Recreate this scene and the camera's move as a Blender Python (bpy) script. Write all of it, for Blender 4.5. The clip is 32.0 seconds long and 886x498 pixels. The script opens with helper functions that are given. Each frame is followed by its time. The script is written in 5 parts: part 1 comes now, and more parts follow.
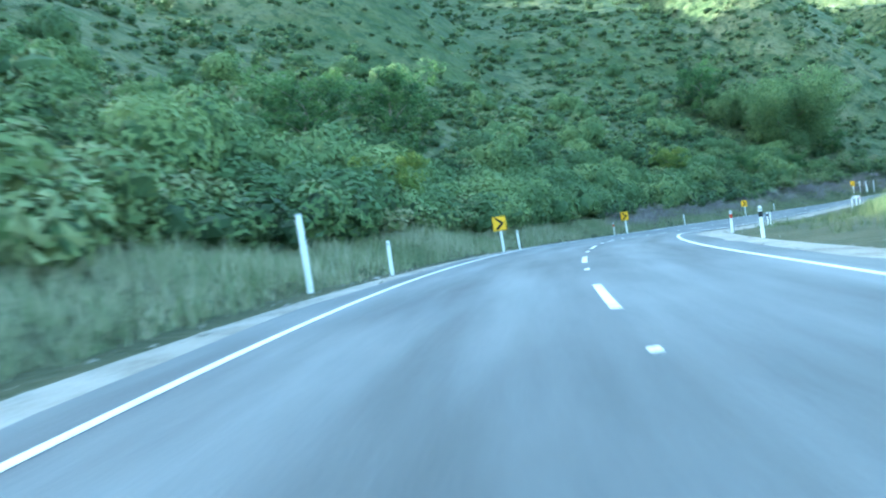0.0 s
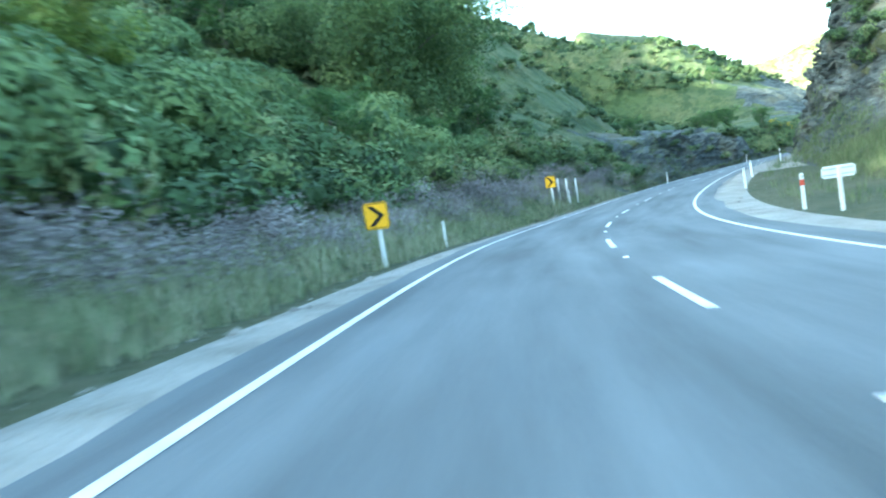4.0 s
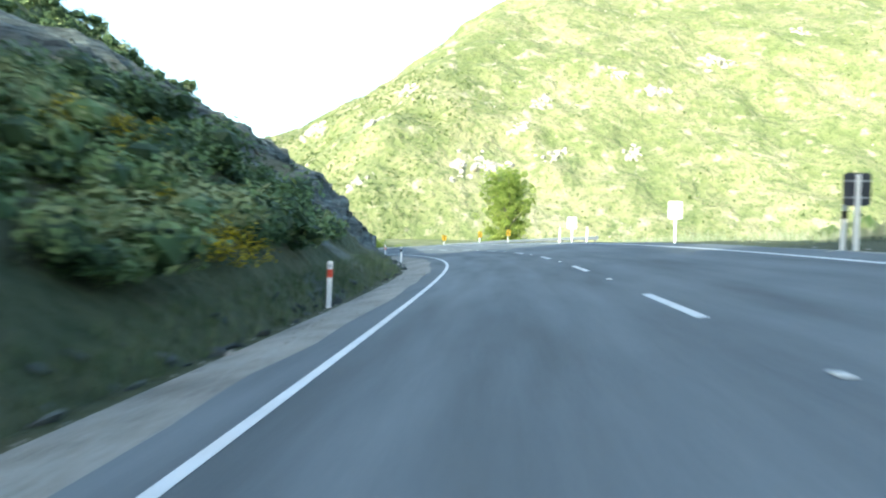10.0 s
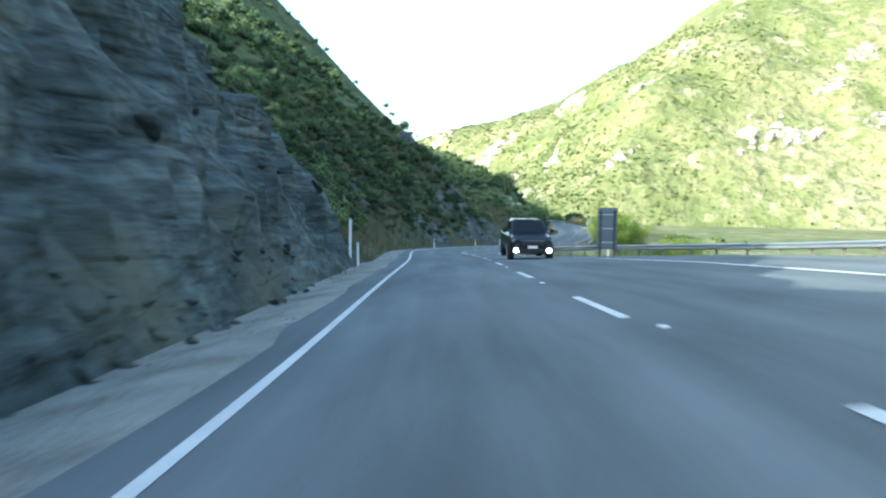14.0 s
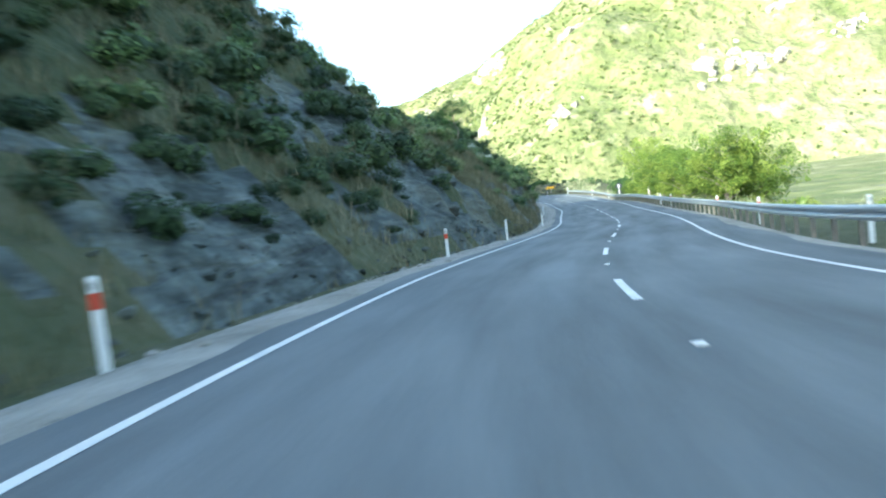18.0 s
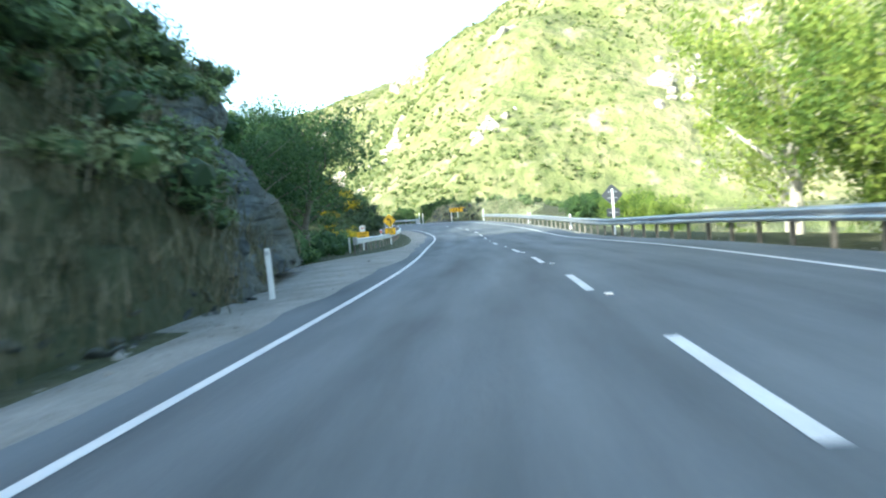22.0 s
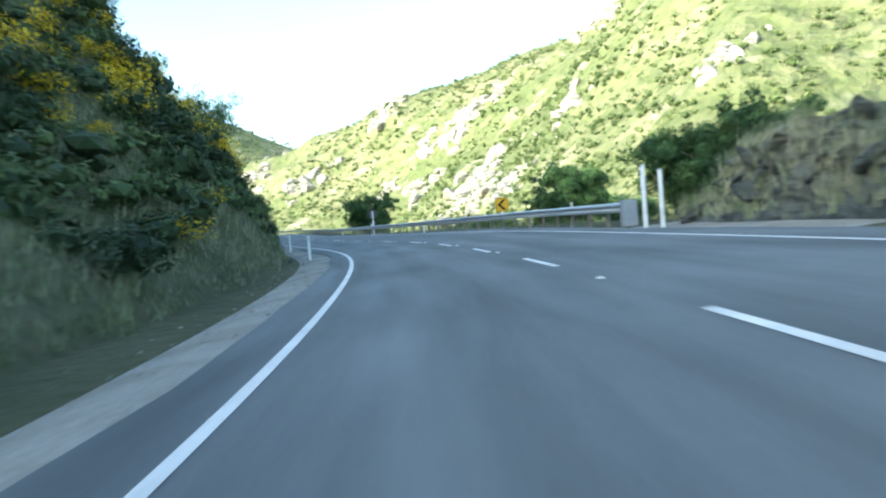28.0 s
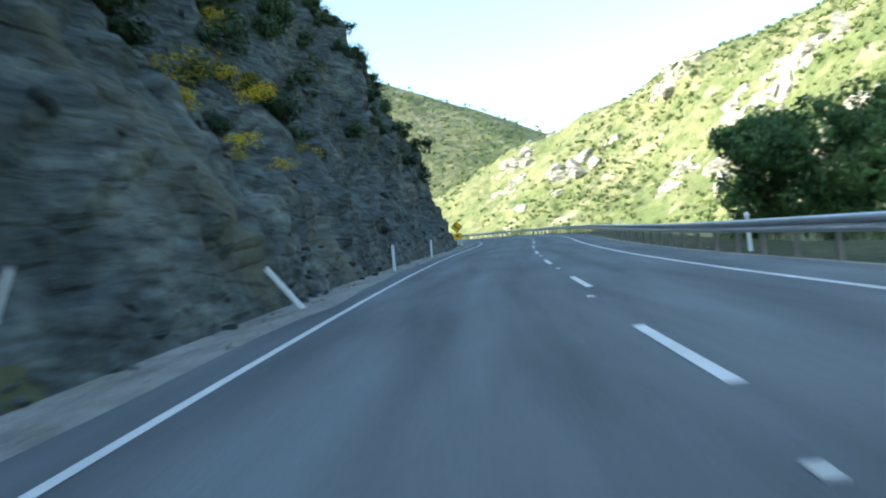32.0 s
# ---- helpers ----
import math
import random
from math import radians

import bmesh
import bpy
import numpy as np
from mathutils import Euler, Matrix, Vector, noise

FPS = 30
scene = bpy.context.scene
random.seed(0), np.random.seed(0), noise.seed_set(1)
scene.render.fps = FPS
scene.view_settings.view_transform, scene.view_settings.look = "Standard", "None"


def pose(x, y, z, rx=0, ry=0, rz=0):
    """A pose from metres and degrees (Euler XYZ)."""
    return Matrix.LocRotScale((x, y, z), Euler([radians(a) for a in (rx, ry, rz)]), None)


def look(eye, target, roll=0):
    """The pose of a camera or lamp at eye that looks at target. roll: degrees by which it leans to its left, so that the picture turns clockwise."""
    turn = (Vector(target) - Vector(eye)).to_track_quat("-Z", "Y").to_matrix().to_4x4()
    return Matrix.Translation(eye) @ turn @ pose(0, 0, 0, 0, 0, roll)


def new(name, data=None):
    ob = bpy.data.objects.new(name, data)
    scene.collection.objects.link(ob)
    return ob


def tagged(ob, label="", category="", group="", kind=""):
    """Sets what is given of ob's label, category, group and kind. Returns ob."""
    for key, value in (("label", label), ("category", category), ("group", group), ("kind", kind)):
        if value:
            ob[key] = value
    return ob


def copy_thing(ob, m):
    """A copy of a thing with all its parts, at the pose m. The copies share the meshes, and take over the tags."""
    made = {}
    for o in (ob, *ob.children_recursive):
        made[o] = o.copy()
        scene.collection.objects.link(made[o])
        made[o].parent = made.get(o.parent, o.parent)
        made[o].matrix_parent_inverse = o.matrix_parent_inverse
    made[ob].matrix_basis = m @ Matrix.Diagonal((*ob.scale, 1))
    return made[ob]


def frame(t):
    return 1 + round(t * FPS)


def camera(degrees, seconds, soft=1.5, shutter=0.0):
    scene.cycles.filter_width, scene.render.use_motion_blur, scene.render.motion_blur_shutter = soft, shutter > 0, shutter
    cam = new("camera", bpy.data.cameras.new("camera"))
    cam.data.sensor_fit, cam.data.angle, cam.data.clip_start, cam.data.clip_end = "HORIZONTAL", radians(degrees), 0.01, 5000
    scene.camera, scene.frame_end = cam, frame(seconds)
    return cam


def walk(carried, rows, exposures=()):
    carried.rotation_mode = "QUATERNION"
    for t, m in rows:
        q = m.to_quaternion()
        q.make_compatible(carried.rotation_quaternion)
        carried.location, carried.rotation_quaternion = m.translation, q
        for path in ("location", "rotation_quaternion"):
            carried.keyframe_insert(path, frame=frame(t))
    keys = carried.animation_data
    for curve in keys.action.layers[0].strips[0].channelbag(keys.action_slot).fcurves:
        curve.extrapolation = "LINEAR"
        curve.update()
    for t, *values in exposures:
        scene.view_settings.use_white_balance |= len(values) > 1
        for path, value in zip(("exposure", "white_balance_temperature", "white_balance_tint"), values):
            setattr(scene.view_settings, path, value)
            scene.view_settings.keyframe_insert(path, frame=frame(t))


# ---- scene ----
cam = camera(58.93, 32.0, soft=2.1, shutter=0.35)
PATH = [
    (0, (0.000, 0.000, 0.000), (-0.208, 9.980, -0.592), -8.85),
    (0.5, (0.719, 9.524, -0.348), (1.021, 19.497, -1.007), -8.87),
    (1, (1.956, 18.839, -0.759), (2.863, 28.771, -1.501), -8.90),
    (1.5, (3.552, 27.865, -1.255), (5.108, 37.708, -2.080), -8.45),
    (2, (5.979, 36.819, -1.865), (8.234, 46.521, -2.752), -8.25),
    (2.5, (9.102, 45.788, -2.586), (12.075, 55.293, -3.490), -8.63),
    (3, (13.181, 54.831, -3.360), (16.900, 64.069, -4.274), -9.05),
    (3.5, (18.237, 63.795, -4.070), (22.633, 72.728, -5.005), -9.13),
    (4, (23.861, 72.605, -4.733), (28.994, 81.135, -5.670), -9.19),
    (4.5, (30.108, 80.734, -5.349), (35.911, 88.827, -6.258), -8.24),
    (5, (36.967, 88.423, -5.921), (43.332, 96.088, -6.777), -7.02),
    (5.5, (44.430, 95.662, -6.441), (51.271, 102.915, -7.221), -5.56),
    (6, (52.460, 102.380, -6.856), (59.748, 109.192, -7.544), -4.05),
    (6.5, (61.014, 108.507, -7.115), (68.772, 114.789, -7.702), -2.69),
    (7, (70.087, 114.031, -7.209), (78.329, 119.675, -7.688), -1.51),
    (7.5, (79.349, 118.897, -7.344), (87.918, 124.042, -7.641), -1.45),
    (8, (88.880, 123.142, -7.474), (97.744, 127.767, -7.671), -1.77),
    (8.5, (98.988, 127.144, -7.516), (108.102, 131.252, -7.726), -1.08),
    (9, (109.197, 130.864, -7.614), (118.548, 134.390, -7.957), -0.25),
    (9.5, (119.022, 133.978, -7.761), (128.387, 137.463, -8.141), 0.71),
    (10, (128.760, 136.846, -7.975), (138.111, 140.370, -8.366), 1.02),
    (10.5, (138.255, 139.630, -8.156), (147.589, 143.200, -8.530), 1.51),
    (11, (147.643, 142.522, -8.370), (156.954, 146.152, -8.738), 1.73),
    (11.5, (156.988, 145.646, -8.596), (166.239, 149.421, -9.012), 2.02),
    (12, (166.272, 149.330, -8.870), (175.376, 153.440, -9.338), 1.35),
    (12.5, (175.322, 153.630, -9.157), (184.165, 158.268, -9.693), 1.25),
    (13, (183.952, 158.537, -9.590), (192.368, 163.909, -10.152), 1.13),
    (13.5, (192.021, 164.174, -10.045), (200.049, 170.110, -10.613), 0.64),
    (14, (200.314, 169.755, -10.449), (207.975, 176.151, -11.068), 0.92),
    (14.5, (207.982, 176.199, -10.930), (215.389, 182.884, -11.597), 0.59),
    (15, (215.981, 183.011, -11.420), (223.241, 189.852, -12.123), -0.75),
    (15.5, (224.264, 190.126, -11.919), (231.490, 197.001, -12.646), -2.98),
    (16, (232.550, 197.153, -12.428), (239.837, 203.961, -13.173), -5.31),
    (16.5, (240.556, 203.703, -12.946), (247.980, 210.359, -13.710), -6.96),
    (17, (248.236, 209.710, -13.476), (255.864, 216.129, -14.258), -7.79),
    (17.5, (256.089, 215.189, -14.012), (263.976, 221.294, -14.732), -8.30),
    (18, (264.028, 220.541, -14.560), (272.229, 226.222, -15.242), -7.78),
    (18.5, (272.685, 225.157, -15.013), (281.140, 230.456, -15.674), -7.84),
    (19, (281.814, 229.527, -15.434), (290.489, 234.455, -16.103), -8.34),
    (19.5, (291.192, 233.654, -15.849), (300.045, 238.248, -16.581), -7.91),
    (20, (300.801, 237.595, -16.186), (309.793, 241.902, -16.958), -6.94),
    (20.5, (309.656, 241.164, -16.564), (318.699, 245.374, -17.276), -5.94),
    (21, (318.153, 244.818, -16.794), (327.098, 249.251, -17.360), -6.51),
    (21.5, (326.545, 248.357, -17.003), (335.388, 253.006, -17.441), -4.80),
    (22, (334.593, 252.184, -17.140), (343.317, 257.053, -17.555), -4.51),
    (22.5, (342.276, 256.048, -17.278), (350.935, 261.036, -17.639), -4.77),
    (23, (350.430, 260.224, -17.336), (359.059, 265.267, -17.687), -5.11),
    (23.5, (358.213, 264.207, -17.403), (366.871, 269.198, -17.781), -5.16),
    (24, (365.863, 268.105, -17.536), (374.511, 273.111, -17.932), -5.88),
    (24.5, (373.001, 272.136, -17.641), (381.611, 277.206, -18.048), -5.75),
    (25, (379.987, 276.031, -17.689), (388.504, 281.257, -18.088), -5.42),
    (25.5, (387.065, 279.876, -17.654), (395.455, 285.306, -18.008), -4.94),
    (26, (394.349, 284.347, -17.600), (402.601, 289.985, -17.939), -4.56),
    (26.5, (401.796, 289.401, -17.528), (409.896, 295.255, -17.880), -4.29),
    (27, (409.143, 294.788, -17.460), (417.058, 300.888, -17.829), -4.19),
    (27.5, (416.125, 300.257, -17.414), (423.800, 306.656, -17.785), -4.30),
    (28, (422.698, 305.765, -17.395), (430.070, 312.513, -17.745), -4.64),
    (28.5, (428.923, 311.548, -17.399), (436.000, 318.604, -17.755), -4.36),
    (29, (434.912, 317.708, -17.397), (441.605, 325.128, -17.762), -4.19),
    (29.5, (440.484, 324.104, -17.389), (446.735, 331.902, -17.717), -4.92),
    (30, (445.587, 330.640, -17.368), (451.269, 338.864, -17.622), -5.28),
    (30.5, (450.274, 337.452, -17.366), (455.485, 345.985, -17.540), -5.58),
    (31, (454.964, 344.997, -17.335), (459.861, 353.714, -17.462), -5.83),
    (31.5, (460.165, 352.974, -17.236), (464.940, 361.759, -17.362), -5.82),
    (32, (465.427, 361.362, -17.060), (470.140, 370.180, -17.166), -5.76),
]
EXPOSURES = [(0, 3.2, 5050, -16), (4.5, 3.2, 5450, -14), (7, 2.8, 5150, -9), (8, 2.35, 5300, -7), (9.5, 2.02, 5600, -5), (12, 1.95, 5600, -5), (14, 1.97, 5550, -5), (17, 2.22, 5550, -6), (19, 2.3, 5650, -5), (21, 2.28, 5700, -4), (23, 2.12, 5700, -4), (25, 1.96, 5600, -5), (27, 2.0, 5600, -5), (32, 1.8, 5600, -4)]
walk(cam, [(t, look(eye, target, roll)) for t, eye, target, roll in PATH], EXPOSURES)

# ---- light ----
SUN_FROM = Vector((-0.974, 0.225, 0.0)).normalized()
SUN_UP = radians(23.5)
world = bpy.data.worlds.new("sky")
scene.world = world
world.use_nodes = True
sky = world.node_tree.nodes.new("ShaderNodeTexSky")
sky.sky_type, sky.sun_disc = "NISHITA", False
sky.dust_density, sky.ozone_density = 2.0, 0.0
sky.sun_elevation, sky.sun_rotation = SUN_UP, math.atan2(SUN_FROM.x, SUN_FROM.y)
world.node_tree.links.new(sky.outputs[0], world.node_tree.nodes["Background"].inputs[0])
world.node_tree.nodes["Background"].inputs[1].default_value = 0.15
sun = new("sun", bpy.data.lights.new("sun", "SUN"))
sun.data.energy, sun.data.angle, sun.data.color = 3.1, radians(0.5), (1.0, 0.9, 0.74)
to_sun = Vector((SUN_FROM.x * math.cos(SUN_UP), SUN_FROM.y * math.cos(SUN_UP), math.sin(SUN_UP)))
sun.matrix_world = look(to_sun * 400, (0, 0, 0))

# ---- materials ----


def rough_stuff(name, colours, scale=1.0, roughness=0.9, bump=0.3, detail=8.0, island=0.0, metallic=0.0, fine=9.0, spec=0.3, tint=0.0):
    """A surface whose colour wanders between the given ones at two scales, with a fine relief."""
    m = bpy.data.materials.new(name)
    m.use_nodes = True
    n, l = m.node_tree.nodes, m.node_tree.links
    b = n["Principled BSDF"]
    b.inputs["Roughness"].default_value, b.inputs["Metallic"].default_value = roughness, metallic
    b.inputs["Specular IOR Level"].default_value = spec
    place = n.new("ShaderNodeTexCoord")
    big, small = n.new("ShaderNodeTexNoise"), n.new("ShaderNodeTexNoise")
    big.inputs["Scale"].default_value, small.inputs["Scale"].default_value = scale, scale * fine
    big.inputs["Detail"].default_value = small.inputs["Detail"].default_value = detail
    mix = n.new("ShaderNodeMath")
    mix.operation, mix.inputs[1].default_value = "MULTIPLY_ADD", 0.6
    less = n.new("ShaderNodeMath")
    less.operation, less.inputs[1].default_value = "MULTIPLY", 0.4
    for t in (big, small):
        l.new(place.outputs["Object"], t.inputs["Vector"])
    l.new(small.outputs[0], less.inputs[0])
    l.new(big.outputs[0], mix.inputs[0])
    l.new(less.outputs[0], mix.inputs[2])
    value = mix.outputs[0]
    if island:
        geo, add = n.new("ShaderNodeNewGeometry"), n.new("ShaderNodeMath")
        add.operation = "MULTIPLY_ADD"
        add.inputs[1].default_value = island
        l.new(geo.outputs["Random Per Island"], add.inputs[0])
        shift = n.new("ShaderNodeMath")
        shift.operation, shift.inputs[1].default_value = "SUBTRACT", island / 2
        l.new(value, shift.inputs[0])
        l.new(shift.outputs[0], add.inputs[2])
        value = add.outputs[0]
    if tint:
        own, more, level = n.new("ShaderNodeAttribute"), n.new("ShaderNodeMath"), n.new("ShaderNodeMath")
        own.attribute_name = "tint"
        more.operation, more.inputs[1].default_value = "MULTIPLY_ADD", tint
        level.operation, level.inputs[1].default_value = "SUBTRACT", tint / 2
        l.new(value, level.inputs[0])
        l.new(own.outputs["Fac"], more.inputs[0])
        l.new(level.outputs[0], more.inputs[2])
        value = more.outputs[0]
    ramp = n.new("ShaderNodeValToRGB")
    r = ramp.color_ramp
    while len(r.elements) < len(colours):
        r.elements.new(0.5)
    for i, (e, c) in enumerate(zip(r.elements, colours)):
        e.position, e.color = 0.32 + 0.36 * i / max(1, len(colours) - 1), (*c, 1)
    l.new(value, ramp.inputs[0])
    l.new(ramp.outputs[0], b.inputs["Base Color"])
    if bump:
        bp = n.new("ShaderNodeBump")
        bp.inputs["Strength"].default_value, bp.inputs["Distance"].default_value = bump, 0.5 / scale / fine * 3
        l.new(small.outputs[0], bp.inputs["Height"])
        l.new(bp.outputs[0], b.inputs["Normal"])
    return m


ASPHALT = rough_stuff("asphalt", [(0.1, 0.112, 0.118), (0.118, 0.131, 0.137), (0.136, 0.149, 0.153)], 0.25, 0.8, 0.2, fine=90, spec=0.3)


def wheel_wear(m):
    """Paler wheel tracks, an oily strip between them and blotches drawn out along the road."""
    n, l = m.node_tree.nodes, m.node_tree.links
    b = n["Principled BSDF"]
    where, split, wave = n.new("ShaderNodeAttribute"), n.new("ShaderNodeSeparateXYZ"), n.new("ShaderNodeMath")
    where.attribute_name = "along_across"
    l.new(where.outputs["Vector"], split.inputs[0])
    wave.operation, wave.inputs[1].default_value = "MULTIPLY", 2 * math.pi / 1.75
    l.new(split.outputs["Y"], wave.inputs[0])
    cosine = n.new("ShaderNodeMath")
    cosine.operation = "COSINE"
    l.new(wave.outputs[0], cosine.inputs[0])
    stretch, blot = n.new("ShaderNodeMapping"), n.new("ShaderNodeTexNoise")
    stretch.inputs["Scale"].default_value = (0.12, 1.1, 1)
    l.new(where.outputs["Vector"], stretch.inputs["Vector"])
    blot.inputs["Scale"].default_value, blot.inputs["Detail"].default_value = 1.0, 7
    l.new(stretch.outputs[0], blot.inputs["Vector"])
    both = n.new("ShaderNodeMath")
    both.operation, both.inputs[1].default_value = "MULTIPLY_ADD", -0.035
    l.new(cosine.outputs[0], both.inputs[0])
    l.new(blot.outputs[0], both.inputs[2])
    tone = n.new("ShaderNodeMapRange")
    tone.inputs["From Min"].default_value, tone.inputs["From Max"].default_value = 0.3, 0.7
    tone.inputs["To Min"].default_value, tone.inputs["To Max"].default_value = 0.62, 1.3
    l.new(both.outputs[0], tone.inputs["Value"])
    mix = n.new("ShaderNodeMix")
    mix.data_type, mix.blend_type, mix.inputs["Factor"].default_value = "RGBA", "MULTIPLY", 1.0
    l.new(b.inputs["Base Color"].links[0].from_socket, mix.inputs["A"])
    l.new(tone.outputs[0], mix.inputs["B"])
    l.new(mix.outputs["Result"], b.inputs["Base Color"])


wheel_wear(ASPHALT)
GRAVEL = rough_stuff("gravel", [(0.16, 0.15, 0.13), (0.27, 0.26, 0.23), (0.36, 0.34, 0.31)], 0.8, 0.95, 0.6, fine=14)
SOIL = rough_stuff("soil", [(0.034, 0.046, 0.02), (0.06, 0.067, 0.031), (0.1, 0.094, 0.054)], 0.16, 0.95, 0.6, fine=16)


def layered_rock(name, dark, mid, light, rust, size=1.0):
    """Schist: dipping layers of uneven tone, cracks and rusty patches, with relief along the layers."""
    m = rough_stuff(name, [dark, mid, light], 0.35 / size, 0.9, 0, fine=7)
    n, l = m.node_tree.nodes, m.node_tree.links
    b = n["Principled BSDF"]
    place, turn = n.new("ShaderNodeTexCoord"), n.new("ShaderNodeMapping")
    turn.inputs["Rotation"].default_value = (0.9, 0.75, 0.3)
    turn.inputs["Scale"].default_value = (0.55 / size, 0.9 / size, 3.4 / size)
    l.new(place.outputs["Object"], turn.inputs["Vector"])
    beds, cracks, rusty = n.new("ShaderNodeTexNoise"), n.new("ShaderNodeTexVoronoi"), n.new("ShaderNodeTexNoise")
    beds.inputs["Scale"].default_value, beds.inputs["Detail"].default_value, beds.inputs["Roughness"].default_value = 1.0, 9, 0.65
    cracks.feature, cracks.inputs["Scale"].default_value = "DISTANCE_TO_EDGE", 0.55
    rusty.inputs["Scale"].default_value, rusty.inputs["Detail"].default_value = 0.2 / size, 6
    l.new(turn.outputs[0], beds.inputs["Vector"])
    l.new(turn.outputs[0], cracks.inputs["Vector"])
    l.new(place.outputs["Object"], rusty.inputs["Vector"])
    base = b.inputs["Base Color"].links[0].from_socket
    tone = n.new("ShaderNodeMapRange")
    tone.inputs["From Min"].default_value, tone.inputs["From Max"].default_value = 0.35, 0.65
    tone.inputs["To Min"].default_value, tone.inputs["To Max"].default_value = 0.35, 1.55
    l.new(beds.outputs[0], tone.inputs["Value"])
    shade = n.new("ShaderNodeMix")
    shade.data_type, shade.blend_type, shade.inputs["Factor"].default_value = "RGBA", "MULTIPLY", 1.0
    l.new(base, shade.inputs["A"])
    l.new(tone.outputs[0], shade.inputs["B"])
    where = n.new("ShaderNodeMapRange")
    where.inputs["From Min"].default_value, where.inputs["From Max"].default_value, where.inputs["To Max"].default_value = 0.55, 0.7, 0.75
    l.new(rusty.outputs[0], where.inputs["Value"])
    stain = n.new("ShaderNodeMix")
    stain.data_type, stain.inputs["B"].default_value = "RGBA", (*rust, 1)
    l.new(where.outputs[0], stain.inputs["Factor"])
    l.new(shade.outputs["Result"], stain.inputs["A"])
    l.new(stain.outputs["Result"], b.inputs["Base Color"])
    edge = n.new("ShaderNodeMath")
    edge.operation, edge.use_clamp = "MULTIPLY", True
    edge.inputs[1].default_value = 8
    l.new(cracks.outputs["Distance"], edge.inputs[0])
    high = n.new("ShaderNodeMath")
    high.operation, high.inputs[1].default_value = "MULTIPLY_ADD", 0.35
    l.new(edge.outputs[0], high.inputs[0])
    l.new(beds.outputs[0], high.inputs[2])
    bump = n.new("ShaderNodeBump")
    bump.inputs["Strength"].default_value, bump.inputs["Distance"].default_value = 0.9, 0.22 * size
    l.new(high.outputs[0], bump.inputs["Height"])
    l.new(bump.outputs[0], b.inputs["Normal"])
    return m


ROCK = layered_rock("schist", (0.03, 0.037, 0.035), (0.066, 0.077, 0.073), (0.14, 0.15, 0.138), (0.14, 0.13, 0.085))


def hill_cover(name, grass, patches, scale=0.013):
    """Grass on a hillside, broken by patches of scrub, green flushes and bare ground: noise scale, its two cuts, share and colour of each."""
    m = rough_stuff(name, grass, scale, 0.95, 0.5, fine=9)
    n, l = m.node_tree.nodes, m.node_tree.links
    b = n["Principled BSDF"]
    place = n.new("ShaderNodeTexCoord")
    base = b.inputs["Base Color"].links[0].from_socket
    for scale, lo, hi, most, colour in patches:
        noise, cut, mix = n.new("ShaderNodeTexNoise"), n.new("ShaderNodeMapRange"), n.new("ShaderNodeMix")
        noise.inputs["Scale"].default_value, noise.inputs["Detail"].default_value, noise.inputs["Roughness"].default_value = scale, 7, 0.6
        l.new(place.outputs["Object"], noise.inputs["Vector"])
        cut.inputs["From Min"].default_value, cut.inputs["From Max"].default_value, cut.inputs["To Max"].default_value = lo, hi, most
        l.new(noise.outputs[0], cut.inputs["Value"])
        mix.data_type, mix.inputs["B"].default_value = "RGBA", (*colour, 1)
        l.new(cut.outputs[0], mix.inputs["Factor"])
        l.new(base, mix.inputs["A"])
        base = mix.outputs["Result"]
    l.new(base, b.inputs["Base Color"])
    return m


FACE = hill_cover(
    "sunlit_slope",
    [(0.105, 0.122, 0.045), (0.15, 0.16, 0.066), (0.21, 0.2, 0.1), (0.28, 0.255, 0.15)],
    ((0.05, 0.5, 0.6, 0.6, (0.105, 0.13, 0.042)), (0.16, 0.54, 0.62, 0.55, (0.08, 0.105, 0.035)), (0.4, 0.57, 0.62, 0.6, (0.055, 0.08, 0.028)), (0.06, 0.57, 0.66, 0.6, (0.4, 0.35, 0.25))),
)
# darker twin of FACE for scrubby hillsides in shade; the shade is in the colours
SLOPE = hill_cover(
    "shaded_scrubby_slope",
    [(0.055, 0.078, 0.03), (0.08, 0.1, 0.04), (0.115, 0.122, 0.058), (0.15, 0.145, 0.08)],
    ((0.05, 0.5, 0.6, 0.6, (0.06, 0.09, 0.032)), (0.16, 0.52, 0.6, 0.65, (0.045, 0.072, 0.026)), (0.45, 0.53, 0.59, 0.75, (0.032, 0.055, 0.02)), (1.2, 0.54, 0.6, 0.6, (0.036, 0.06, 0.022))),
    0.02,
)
WHITE = rough_stuff("white_paint", [(0.68, 0.68, 0.66), (0.8, 0.8, 0.78)], 1.5, 0.55, 0.1)
LINE = rough_stuff("road_paint", [(0.5, 0.5, 0.49), (0.72, 0.72, 0.7)], 1.2, 0.7, 0.3, fine=20)
SCRUB = rough_stuff("scrub_leaf", [(0.03, 0.052, 0.02), (0.072, 0.118, 0.042), (0.125, 0.18, 0.06), (0.19, 0.215, 0.095)], 0.09, 0.7, 0, island=0.12, tint=0.34)
STEEL = rough_stuff("galvanised_steel", [(0.38, 0.4, 0.42), (0.52, 0.54, 0.56)], 0.7, 0.45, 0.1, metallic=0.8)
YELLOW = rough_stuff("yellow_sheeting", [(0.75, 0.42, 0.02), (0.85, 0.5, 0.03)], 1.0, 0.5, 0)
BLACK = rough_stuff("black_sheeting", [(0.012, 0.012, 0.012), (0.025, 0.025, 0.025)], 1.0, 0.5, 0)

